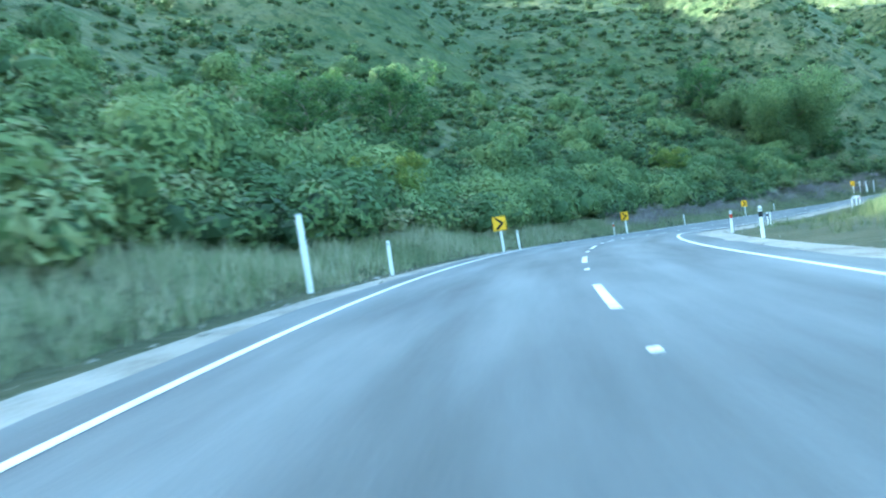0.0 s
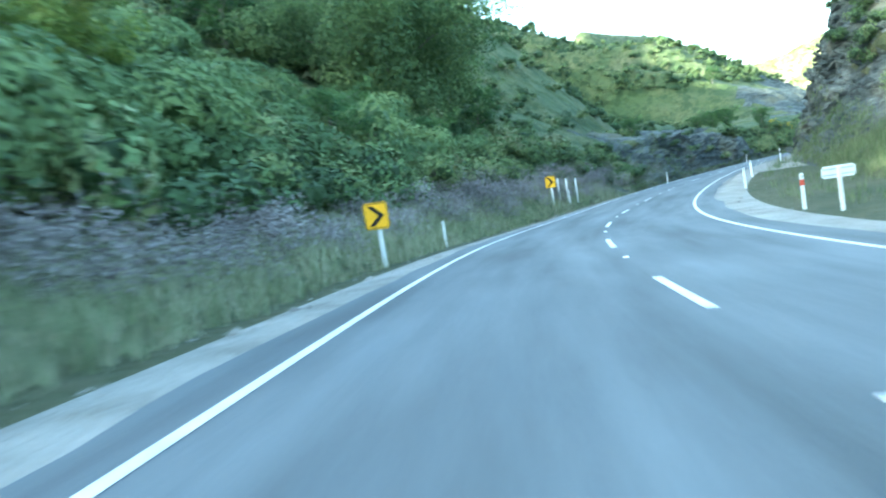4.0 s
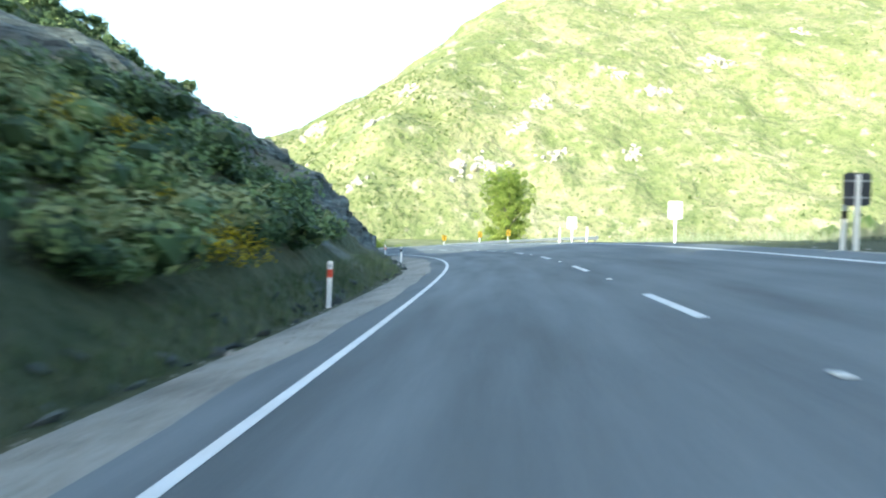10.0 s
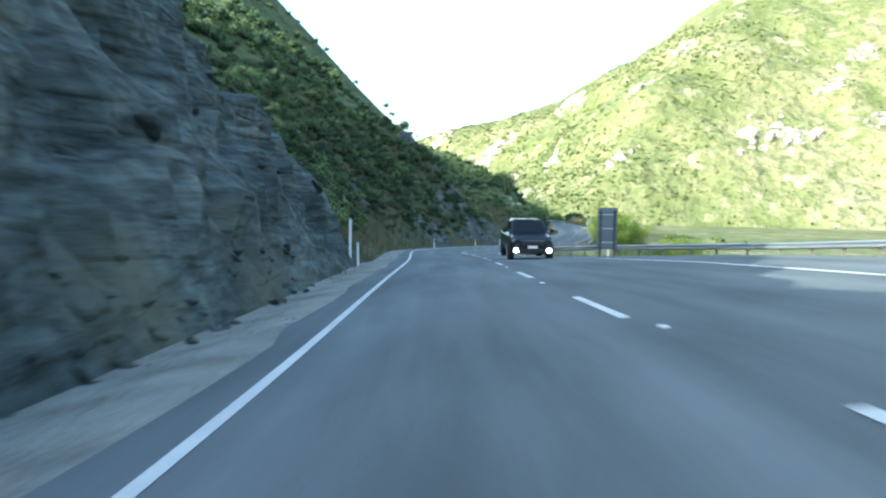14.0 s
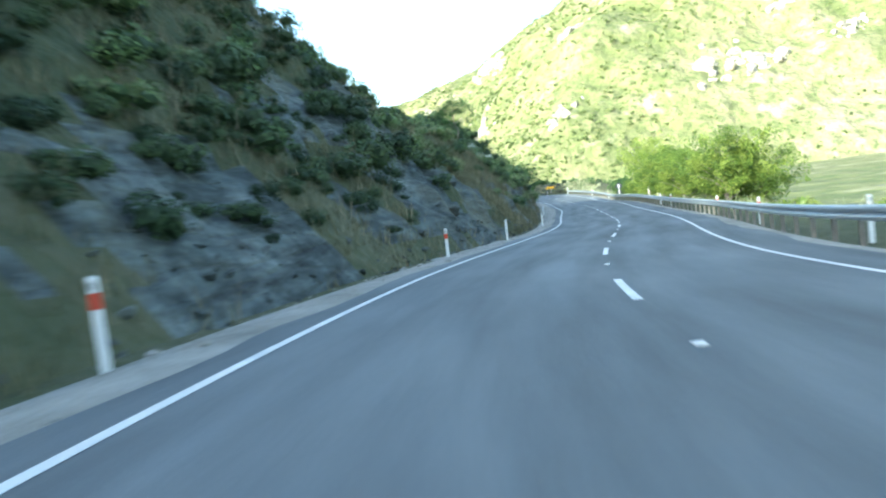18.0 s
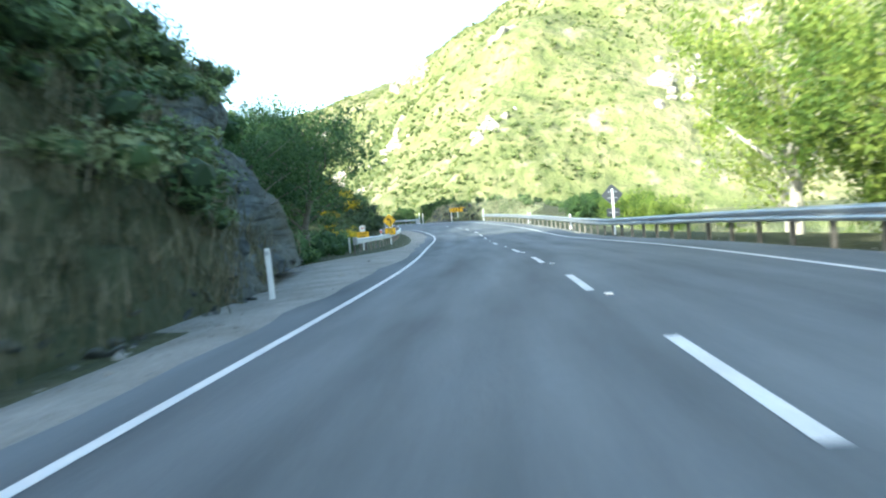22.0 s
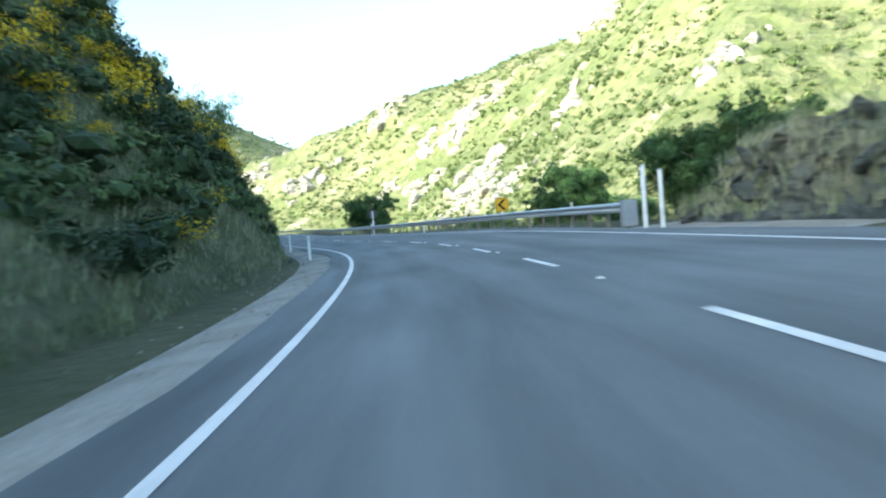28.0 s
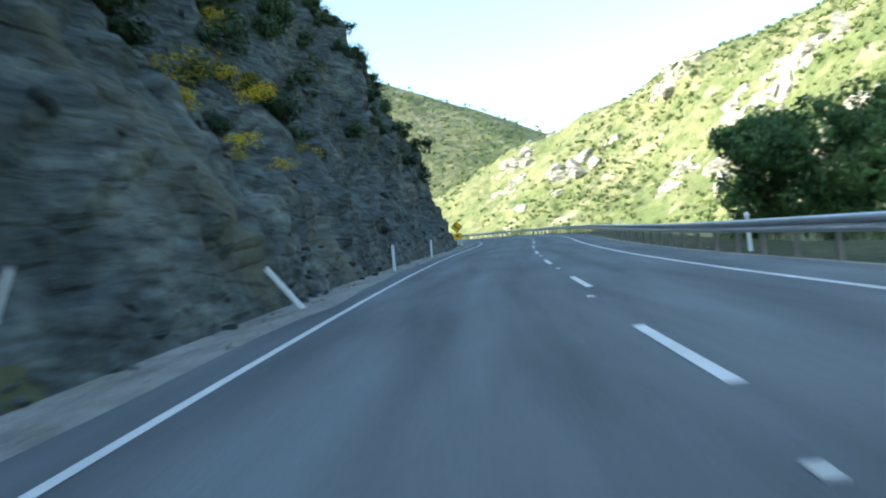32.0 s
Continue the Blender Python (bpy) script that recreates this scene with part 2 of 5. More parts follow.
# ---- the road's line ----
STEP = 20.0
ROAD_XY = [(6.7, -59.8), (2.3, -40.0), (0.3, -20.0), (0.7, -0.1), (3.0, 19.8), (7.8, 39.2), (15.7, 57.5), (26.8, 74.1), (39.5, 89.6), (54.5, 102.7), (71.3, 113.5), (89.4, 122.1), (108.2, 128.9), (127.4, 134.5), (146.6, 140.2), (165.4, 146.8), (183.3, 155.8), (199.9, 166.9), (215.3, 179.7), (230.6, 192.6), (245.5, 205.8), (261.6, 217.8), (279.1, 227.3), (297.8, 234.5), (316.3, 242.2), (334.3, 250.8), (352.4, 259.4), (370.0, 268.8), (387.6, 278.4), (404.5, 289.1), (420.5, 301.0), (434.9, 314.9), (447.8, 330.1), (458.4, 347.1), (468.4, 364.4), (478.9, 381.4), (490.0, 398.1), (501.3, 414.5), (511.1, 432.0), (518.5, 450.6), (522.7, 470.1), (524.4, 490.0), (523.5, 510.0), (520.0, 529.7)]
ROAD_Z = [-1.09, -1.09, -1.09, -1.09, -1.92, -3.18, -4.7, -6.03, -7.11, -7.9, -8.2, -8.42, -8.51, -8.76, -9.12, -9.61, -10.3, -11.17, -12.14, -13.21, -14.32, -15.43, -16.38, -17.15, -17.78, -18.15, -18.37, -18.63, -18.63, -18.45, -18.28, -18.28, -18.24, -18.21, -18.12, -18.02, -17.86, -17.7, -17.54, -17.38, -17.22, -17.06, -16.9, -16.74]
BANK = [-0.05, -0.05, -0.05, -0.05, -0.049, -0.042, -0.054, -0.05, -0.012, 0.038, 0.075, 0.077, 0.099, 0.122, 0.135, 0.132, 0.124, 0.119, 0.096, 0.029, -0.025, -0.035, -0.037, -0.023, -0.003, 0.024, 0.016, 0.003, 0.03, 0.045, 0.06, 0.06, 0.055, 0.04, 0.02, 0.003, 0.003, 0.003, 0.003, 0.003, 0.003, 0.003, 0.003, 0.003]
LENGTH = STEP * (len(ROAD_Z) - 1)


def spline(values):
    """A natural cubic through values a step apart, as a function of the way along."""
    v = np.array(values, float)
    n = len(v)
    k, rhs = np.eye(n), np.zeros(n)
    for i in range(1, n - 1):
        k[i, i - 1 : i + 2] = 1, 4, 1
        rhs[i] = 6 * (v[i - 1] - 2 * v[i] + v[i + 1])
    m = np.linalg.solve(k, rhs)

    def at(s):
        q = np.asarray(s, float) / STEP
        i = np.clip(q.astype(int), 0, n - 2)
        w = q - i
        return v[i] * (1 - w) + v[i + 1] * w + ((1 - w) ** 3 - (1 - w)) * m[i] / 6 + (w**3 - w) * m[i + 1] / 6

    return at


line_x, line_y, line_z = spline([p[0] for p in ROAD_XY]), spline([p[1] for p in ROAD_XY]), spline(ROAD_Z)


def bank(s):
    return np.interp(s, np.arange(len(BANK)) * STEP, BANK)


def right_way(s):
    dx, dy = line_x(np.add(s, 0.5)) - line_x(np.subtract(s, 0.5)), line_y(np.add(s, 0.5)) - line_y(np.subtract(s, 0.5))
    n = np.hypot(dx, dy)
    return dy / n, -dx / n


def on_road(s, u, up=0.0):
    """World places s metres along the road and u metres to the right of its centre line, up metres over its plane."""
    rx, ry = right_way(s)
    u = np.asarray(u, float)
    z = line_z(s) + bank(s) * np.clip(u, -6.5, 6.5) + up
    return np.stack(np.broadcast_arrays(line_x(s) + rx * u, line_y(s) + ry * u, z), -1)


def heading(s):
    """The turn about z that lets +y look along the road at s."""
    rx, ry = right_way(s)
    return math.degrees(math.atan2(float(ry), float(rx)))


# ---- mesh helpers ----


def mesh_of(name, verts, faces, mats, smooth=False, slots=None):
    me = bpy.data.meshes.new(name)
    verts, faces = np.asarray(verts, np.float32), np.asarray(faces, np.int32)
    k = faces.shape[1]
    me.vertices.add(len(verts))
    me.vertices.foreach_set("co", verts.ravel())
    me.loops.add(faces.size)
    me.loops.foreach_set("vertex_index", faces.ravel())
    me.polygons.add(len(faces))
    me.polygons.foreach_set("loop_start", np.arange(0, faces.size, k, dtype=np.int32))
    me.polygons.foreach_set("use_smooth", np.full(len(faces), smooth))
    for m in mats if isinstance(mats, (list, tuple)) else [mats]:
        me.materials.append(m)
    if slots is not None:
        me.polygons.foreach_set("material_index", np.asarray(slots, np.int32))
    me.update(calc_edges=True)
    return me


def grid_faces(rows, cols):
    a = np.arange(rows * cols).reshape(rows, cols)
    return np.stack([a[:-1, :-1], a[1:, :-1], a[1:, 1:], a[:-1, 1:]], -1).reshape(-1, 4)


def lattice(p, seed):
    """Random values in -1..1 on a lattice, blended smoothly, at places p (n, 3)."""
    i = np.floor(p).astype(np.int64)
    f = p - i
    f = f * f * (3 - 2 * f)
    out = 0.0
    for dx in (0, 1):
        for dy in (0, 1):
            for dz in (0, 1):
                h = (i[:, 0] + dx) * 374761393 + (i[:, 1] + dy) * 668265263 + (i[:, 2] + dz) * 2147483647 + seed * 974711
                h = (h ^ (h >> 13)) * 1274126177
                h = ((h ^ (h >> 16)) & 0xFFFF) / 32767.5 - 1
                w = (f[:, 0] if dx else 1 - f[:, 0]) * (f[:, 1] if dy else 1 - f[:, 1]) * (f[:, 2] if dz else 1 - f[:, 2])
                out = out + h * w
    return out


def fbm(p, size, seed, octaves=4):
    out, amp = 0.0, 1.0
    for k in range(octaves):
        out = out + amp * lattice(p / size * 2**k, seed + k)
        amp *= 0.5
    return out


def part(name, bm, material, parent=None, label=""):
    """Links a bmesh as one mesh object, under parent if one is given."""
    me = bpy.data.meshes.new(name)
    bm.to_mesh(me)
    bm.free()
    me.materials.append(material)
    ob = new(name, me)
    if parent is not None:
        ob.parent = parent
    return tagged(ob, label)


def box(bm, x0, x1, y0, y1, z0, z1, bevel=0.0):
    made = bmesh.ops.create_cube(bm, size=1.0)["verts"]
    bmesh.ops.scale(bm, vec=(x1 - x0, y1 - y0, z1 - z0), verts=made)
    bmesh.ops.translate(bm, vec=((x0 + x1) / 2, (y0 + y1) / 2, (z0 + z1) / 2), verts=made)
    if bevel:
        bmesh.ops.bevel(bm, geom=list({e for v in made for e in v.link_edges}), offset=bevel, segments=2, affect="EDGES")
    return bm


def strip(name, s0, s1, u0, u1, up, material, ds=2.0, across=2):
    s = np.arange(s0, s1 + ds / 2, ds)
    u = np.linspace(u0, u1, across)
    v = on_road(s[:, None], u[None, :], up)
    return new(name, mesh_of(name, v.reshape(-1, 3), grid_faces(len(s), across), material))


# ---- road ----
road_s, road_u = np.arange(0, LENGTH + 0.5, 1.0), np.linspace(0, 1, 25)
ragged = lattice(np.stack([road_s / 2.1, road_s * 0, road_s * 0], -1), 3) * 0.12 + lattice(np.stack([road_s / 9, road_s * 0, road_s * 0], -1), 4) * 0.12
wide_r = np.interp(road_s, [0, 240, 300, 330, 345, 375, 400], [4.0, 4.0, 4.8, 5.2, 6.0, 6.0, 4.6])
left_u, right_u = -4.15 + ragged, wide_r + ragged[::-1]
road_u = left_u[:, None] + (right_u - left_u)[:, None] * road_u[None, :]
road = new("road", mesh_of("road", on_road(road_s[:, None], road_u, 0.0).reshape(-1, 3), grid_faces(len(road_s), 25), ASPHALT))
along = road.data.attributes.new("along_across", "FLOAT_VECTOR", "POINT")
along.data.foreach_set("vector", np.stack(np.broadcast_arrays(road_s[:, None], road_u, 0 * road_u), -1).astype(np.float32).ravel())
tagged(road, "grey chip-sealed two-lane road surface with worn wheel tracks", "road", kind="structure")

# ---- ground: verges, banks and cliffs in one sheet along the road ----
# s, toe of the slope, height of the lower face, its angle, angle above, rockiness, height at which the hill rounds off
LEFT = [
    (0, -6.2, 3.0, 20, 29.8, 0, 42.5),
    (110, -6.2, 3.0, 24, 30.1, 0, 41.6),
    (185, -6.2, 5.0, 32, 32.7, 0.2, 83.7),
    (207, -5.8, 4.0, 46, 36.0, 0.25, 76.7),
    (219, -5.7, 4.5, 59, 4.0, 1, 8.0),
    (234, -5.7, 4.0, 59, 3.0, 1, 7.0),
    (246, -5.7, 3.9, 35, 14.4, 0.2, 7.1),
    (275, -5.7, 4.8, 42, 6.4, 0.2, 9.7),
    (292, -5.7, 6.3, 33, 5.7, 0.3, 9.0),
    (306, -5.7, 9.0, 37, 25.2, 0.8, 25.5),
    (323, -5.7, 4.1, 51, 35.4, 1, 17.3),
    (340, -5.7, 7.0, 60, 31.0, 1, 32.8),
    (355, -5.7, 15.3, 53, 28.1, 1, 32.1),
    (375, -5.7, 14.7, 57, 35.2, 1, 36.1),
    (381, -5.7, 6.2, 41, 35.3, 0.3, 34.6),
    (398, -5.7, 4.8, 36, 29.8, 0.1, 66.0),
]
LEFT += [
    (423, -5.7, 16.9, 47, 27.5, 0.25, 57.0),
    (457, -5.7, 16.7, 52, 32.4, 0.52, 55.4),
    (473, -5.7, 9.2, 45, 38.9, 0.32, 25.3),
    (503, -5.7, 3.4, 62, 42.6, 0.42, 11.0),
    (526, -7, 6.0, 66, 49.5, 0.5, 13.1),
    (543, -13, -3.0, -30, 35.7, 0, 8.5),
    (574, -14, -3.0, -25, 35.2, 0, 10.5),
    (593, -7.5, 3.4, 52, 41.4, 0.1, 13.2),
    (622, -6.8, 8.4, 44, 32.3, 0.1, 14.5),
    (638, -6.1, 8.3, 56, 46.3, 0.1, 21.3),
    (659, -5.7, 2.0, 67, 30.2, 0.2, 30.7),
    (668, -5.7, 6.3, 60, 34.0, 0.5, 33.0),
    (700, -5.7, 11.6, 58, 44.5, 0.85, 41.7),
    (730, -5.7, 18.1, 68, 53.7, 0.9, 43.2),
    (765, -5.7, 11.0, 65, 52.7, 0.8, 52.1),
    (800, -5.7, 20.0, 54, 60.0, 0.7, 58.0),
    (860, -5.7, 25.1, 50, 65.8, 0.6, 61.4),
]
RIGHT = [
    (0, 12, 1, 8, 12, 0.0, 10), (150, 12, 2, 12, 20, 0.0, 14), (190, 9, 5, 30, 30, 0.3, 25), (205, 6.4, 12, 64, 36, 1.0, 19), (253, 4.9, 13, 71, 36, 1.0, 19),
    (257, 6.2, 0.5, 10, -2, 0.0, 3), (304, 10, -1.5, -12, -3, 0.0, 3), (343, 22, -2, -20, -4, 0.0, 3), (383, 8, -4, -28, -5, 0.0, 3), (573, 8, -4, -28, -5, 0.0, 3),
    (590, 9, 1, 30, -12, 0.1, 6), (602, 7, 2.6, 48, -12, 0.3, 6), (614, 6.6, 2.2, 48, -10, 0.3, 6), (624, 6.4, 2.4, 56, -10, 0.7, 6), (628, 6.6, 1, 30, -10, 0.6, 6), (633, 8, -4, -28, -5, 0.0, 3), (860, 8, -4, -28, -5, 0.0, 3),
]


def profile(table, side, s_all, reach):
    keys = np.array(table, float)
    out = []
    for s in s_all:
        _, toe, high, a1, a2, rocky, cap = (np.interp(s, keys[:, 0], keys[:, c]) for c in range(7))
        edge = 3.8 * side
        pave = 0.3 + 0.75 * (abs(toe) - 4.6) if side > 0 and 326 < s < 392 else 1.25 + (2.6 * math.exp(-(((s - 531) / 12) ** 2)) if side < 0 else 0)
        pts = [(edge, -0.035), (edge + side * pave * 0.8, -0.05), (edge + side * pave * 1.25, -0.12), (max(abs(toe), 3.9 + pave * 1.25) * side, -0.1)]
        run = abs(high) / max(abs(math.tan(radians(a1))), 0.08)
        up = math.copysign(1, high) if high else 1
        low = np.linspace(0, 1, 27)[1:]
        pts += [(toe + side * run * k, up * abs(high) * k) for k in low]
        u, z, a = toe + side * run, up * abs(high), radians(a2)
        for k in range(34):
            d = 0.9 * 1.085**k * reach / 110
            far = 1.0 if a <= 0 else max(0.05, 1 - (z / cap) ** 6)
            u, z = u + side * d * math.cos(a), z + d * math.sin(a) * far
            if a < 0 and z < -9:
                z = -9 - 0.002 * abs(u)
            pts.append((u, z))
        out.append(pts)
    return np.array(out)


ALONG = 0.7


def bank_sheet(name, table, side, reach, label):
    s = np.arange(0, LENGTH + 0.1, ALONG)
    p = profile(table, side, s, reach)
    rocky = np.interp(s, [r[0] for r in table], [r[5] for r in table])
    rx, ry = right_way(s)
    x, y = line_x(s)[:, None] + rx[:, None] * p[..., 0], line_y(s)[:, None] + ry[:, None] * p[..., 0]
    edge = bank(s)[:, None] * np.clip(p[..., 0], -6.5, 6.5)
    z = line_z(s)[:, None] + edge + p[..., 1]
    v = np.stack([x, y, z], -1)
    flat = v.reshape(-1, 3)
    cols = p.shape[1]
    col = np.arange(cols)
    tall = np.interp(s, [0, 206, 214, 240, 250, 300, 374, 381, 630, 650], [26, 26, 42, 42, 30, 42, 42, 32, 32, 40]) if side < 0 else np.full(len(s), 32.0)
    face_part = np.clip((col - 3) / 3.0, 0, 1)[None, :] * np.clip(p[..., 1] / 1.4, 0.12, 1) * np.clip((tall[:, None] - col[None, :]) / 6.0, 0, 1)
    stone = (rocky[:, None] * face_part).ravel()
    loose = np.tile(np.clip((col - 2) / 6.0, 0, 1), len(s))
    layered = flat * np.array([1, 1, 2.2]) + flat[:, [2]] * np.array([0.5, 0.3, 0])
    chunky = np.round(fbm(layered, 2.6, 5) * 4) / 4 * 0.62 + np.round(fbm(layered, 1.1, 9, 3) * 3) / 3 * 0.3
    push = stone * (chunky * 0.95 + fbm(flat, 9, 3, 2) * 0.8) + loose * (1 - stone) * (fbm(flat, 7, 13) * 0.35 + fbm(flat, 26, 17, 2) * np.clip((np.tile(col, len(s)) - 26) / 16.0, 0, 1) * 2.2)
    out = np.stack([-side * np.repeat(rx, cols), -side * np.repeat(ry, cols), np.full(len(flat), 0.75)], -1)
    flat = flat + out * push[:, None]
    faces = grid_faces(len(s), cols)
    if side > 0:
        faces = faces[:, ::-1]
    c = (faces.min(1) % cols)
    r = faces.min(1) // cols
    kind = np.where(c < 2, 1, 0)
    steep = rocky[np.clip(r, 0, len(s) - 1)] * np.clip((tall[np.clip(r, 0, len(s) - 1)] - c) / 6.0, 0, 1) + fbm(flat[faces[:, 0]], 5, 31, 3) * 0.35
    kind = np.where((c == 2) & (rocky[np.clip(r, 0, len(s) - 1)] > 0.45), 1, kind)
    kind = np.where((c >= 3) & (steep > 0.45), 2, kind)
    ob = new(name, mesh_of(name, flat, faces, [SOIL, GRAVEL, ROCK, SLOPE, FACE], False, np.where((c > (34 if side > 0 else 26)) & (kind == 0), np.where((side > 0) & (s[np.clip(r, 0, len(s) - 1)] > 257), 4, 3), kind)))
    return tagged(ob, label, "ground", kind="structure"), flat.reshape(len(s), cols, 3), s, kind.reshape(len(s) - 1, cols - 1)


_, LEFT_V, LEFT_S, LEFT_K = bank_sheet("ground", LEFT, -1, 110, "gravel verge rising into scrubby hillside and cut rock faces")
_, RIGHT_V, RIGHT_S, _ = bank_sheet("ground", RIGHT, 1, 130, "grassy verge falling away to the valley floor")

# ---- the mountain across the valley ----


def mountain(name, x0, base, slope, y0, y1, depth, ridge, seed, label, material):
    """A hillside along y whose foot lies at x0(y), rising to the east up to ridge(y)."""
    ys, k = np.linspace(y0, y1, 240), np.linspace(0, 1, 140)
    d = depth * k**1.4
    x = np.array([x0(y) for y in ys])[:, None] + d[None, :]
    top = np.array([ridge(y) for y in ys])[:, None] - base
    rise = d[None, :] * slope
    z = base + top * (1 - np.exp(-((rise / top) ** 2.2))) ** (1 / 2.2)
    v = np.stack(np.broadcast_arrays(x, ys[:, None], z), -1).reshape(-1, 3)
    n = fbm(v * np.array([1, 1, 0.4]), 120, seed, 3) * 9 + fbm(v * np.array([1, 1, 0.5]), 30, seed + 7, 4) * 4.5
    v = v + np.array([-0.6, 0, 0.8]) * (n * np.tile(np.clip(k * 6, 0, 1), len(ys)))[:, None]
    ob = new(name, mesh_of(name, v, grid_faces(len(ys), len(k))[:, ::-1], material, True))
    return tagged(ob, label, "mountain", kind="structure"), v.reshape(len(ys), len(k), 3)


def foot(y):
    return float(np.interp(y, [-250, 72, 248, 312, 380, 526, 620, 800, 930], [780, 690, 625, 595, 554, 630, 616, 622, 645]))


def crest(y):
    return float(np.interp(y, [-250, 200, 300, 380, 425, 465, 510, 540, 570, 600, 640, 670, 690, 740, 800, 930], [600, 470, 390, 329, 259, 181, 120, 100, 73, 60, 50, 45, 30, 20, 4, -20]))


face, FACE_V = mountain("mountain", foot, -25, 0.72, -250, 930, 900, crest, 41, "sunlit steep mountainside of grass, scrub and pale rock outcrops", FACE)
def ridge_hill(name, ends, high, wide, seed, label, low_end=None, material=SLOPE, rough=2.0):
    """A rounded ridge between two ends, standing on the valley's level."""
    a, b = np.array(ends[0], float), np.array(ends[1], float)
    along = (b - a) / np.linalg.norm(b - a)
    side = np.array([-along[1], along[0]])
    length = np.linalg.norm(b - a)
    i, j = np.linspace(-wide, length + wide, 70), np.linspace(-wide, wide, 60)
    x = a[0] + along[0] * i[:, None] + side[0] * j[None, :]
    y = a[1] + along[1] * i[:, None] + side[1] * j[None, :]
    past = np.maximum(np.maximum(-i, i - length), 0)[:, None]
    r = np.sqrt(past**2 + j[None, :] ** 2) / wide
    top = high + ((high if low_end is None else low_end) - high) * np.clip(i / length, 0, 1)[:, None]
    z = -27 + (top + 27) * np.clip(1 - r, 0, 1) ** 1.1
    v = np.stack(np.broadcast_arrays(x, y, z), -1).reshape(-1, 3)
    v[:, 2] += fbm(v * np.array([1, 1, 0]), 50 if rough < 5 else 160, seed, 4) * rough
    ob = new(name, mesh_of(name, v, grid_faces(70, 60), material, True))
    return tagged(ob, label, "hill", kind="structure"), v.reshape(70, 60, 3)


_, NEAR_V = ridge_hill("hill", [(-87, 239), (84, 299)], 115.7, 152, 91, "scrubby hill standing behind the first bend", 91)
# unseen hill, added only to keep the low sun off nearer slopes
ridge_hill("hill", [(-270, 310), (-240, 420)], 176, 200, 92, "unseen high hill added west of the road to block sun", None, FACE, 2)
# made-up hilltop, added to hold the sun off the cutting across the road
_, HILLTOP_V = ridge_hill("hill", [(-75, 170), (-45, 164)], 98, 106, 95, "scrubby hilltop added west of the first bend to block sun", None, SLOPE, 1.0)
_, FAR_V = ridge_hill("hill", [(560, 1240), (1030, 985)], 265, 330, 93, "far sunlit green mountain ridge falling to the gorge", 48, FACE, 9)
# added sun blocker that puts the bank and road past the gully in shade
_, BACK_V = ridge_hill("hill", [(255, 320), (335, 345)], 45, 75, 94, "scrubby hill added behind the left bank to block sun", None, SLOPE, 1.0)
# shoulder added and shaped to cast shade over the road before the lay-by
_, SHOULDER_V = ridge_hill("hill", [(24, 240), (66, 166)], 70, 60, 96, "scrubby shoulder added above the bend to block sun", 38, SLOPE, 0.6)
# blue-grey stands in for the haze over far hills, painted into their colour
HAZE_BLUE = rough_stuff("hazy_distant_hills", [(0.3, 0.37, 0.44), (0.38, 0.44, 0.5)], 0.004, 0.95, 0)
ridge_hill("hill", [(2207, 2413), (2831, 1632)], 254, 320, 97, "distant hills painted haze-blue beyond the end of the gorge", None, HAZE_BLUE, 6)
valley = new("ground", mesh_of("ground", [(-1500, -1500, -21.5), (4500, -1500, -21.5), (4500, 4500, -21.5), (-1500, 4500, -21.5)], [(0, 1, 2, 3)], FACE))
tagged(valley, "grassy valley floor running to the horizon", "ground", kind="structure")

# ---- paint on the road ----
tagged(strip("edge_line", 0, LENGTH, -3.56, -3.44, 0.006, LINE, 1.0), "white painted edge line", "road marking", kind="structure")
far_s = np.arange(0, LENGTH, 1.0)
far_u = np.interp(far_s, [0, 240, 275, 300, 360, 405, 580, 615, 660, 690], [3.1, 3.1, 3.7, 4.1, 3.9, 3.35, 3.4, 3.6, 3.6, 3.2])
edge = on_road(far_s[:, None], far_u[:, None] + np.array([[-0.06, 0.06]]), 0.006)
tagged(new("edge_line", mesh_of("edge_line", edge.reshape(-1, 3), grid_faces(len(far_s), 2), LINE)), "white painted edge line", "road marking", kind="structure")
ENDS = [71, 107.5, 147, 211.5, 236.5, 253.5, 311.5, 338.5, 353.5, 362, 416, 475, 500, 528.5, 550, 564.5, 620.5, 635, 649, 675.5, 692, 840]
GAPS = [4, 4, 7, 3, 2, 6, 3, 2, 1, 6, 6, 3, 4, 2, 2, 6, 2, 2, 3, 2, 16]
ends = [8 + 9 * k for k in range(7)]
for a, b, n in zip(ENDS, ENDS[1:], GAPS):
    ends += [a + (b - a) * k / n for k in range(n)]
def middle(s):
    return float(np.interp(s, [0, 340, 352, 413, 500, 519, 534, 554, 566, 620, 646, 656, 672, 690], [0.1, 0.1, -0.1, 0.3, 0.3, -0.1, -0.25, -0.3, -0.1, 0.15, -0.2, -0.2, 0.2, 0.7]))


for s in ends:
    mid = middle(s - 1.5)
    tagged(strip("centre_dash", s - 3, s, mid - 0.06, mid + 0.06, 0.006, LINE, 1.0), "white painted centre dash", "road marking", "centre line dashes")
    bm = bmesh.new()
    box(bm, -0.05, 0.05, -0.05, 0.05, 0, 0.018, 0.005)
    stud = part("road_stud", bm, WHITE)
    x, y, z = (float(v) for v in on_road(s + 3.5, mid, 0.002))
    stud.matrix_basis = pose(x, y, z, 0, 0, heading(s + 3.5))
    tagged(stud, "small white reflective road stud", "road stud", "road studs")

# ---- where the ground lies ----


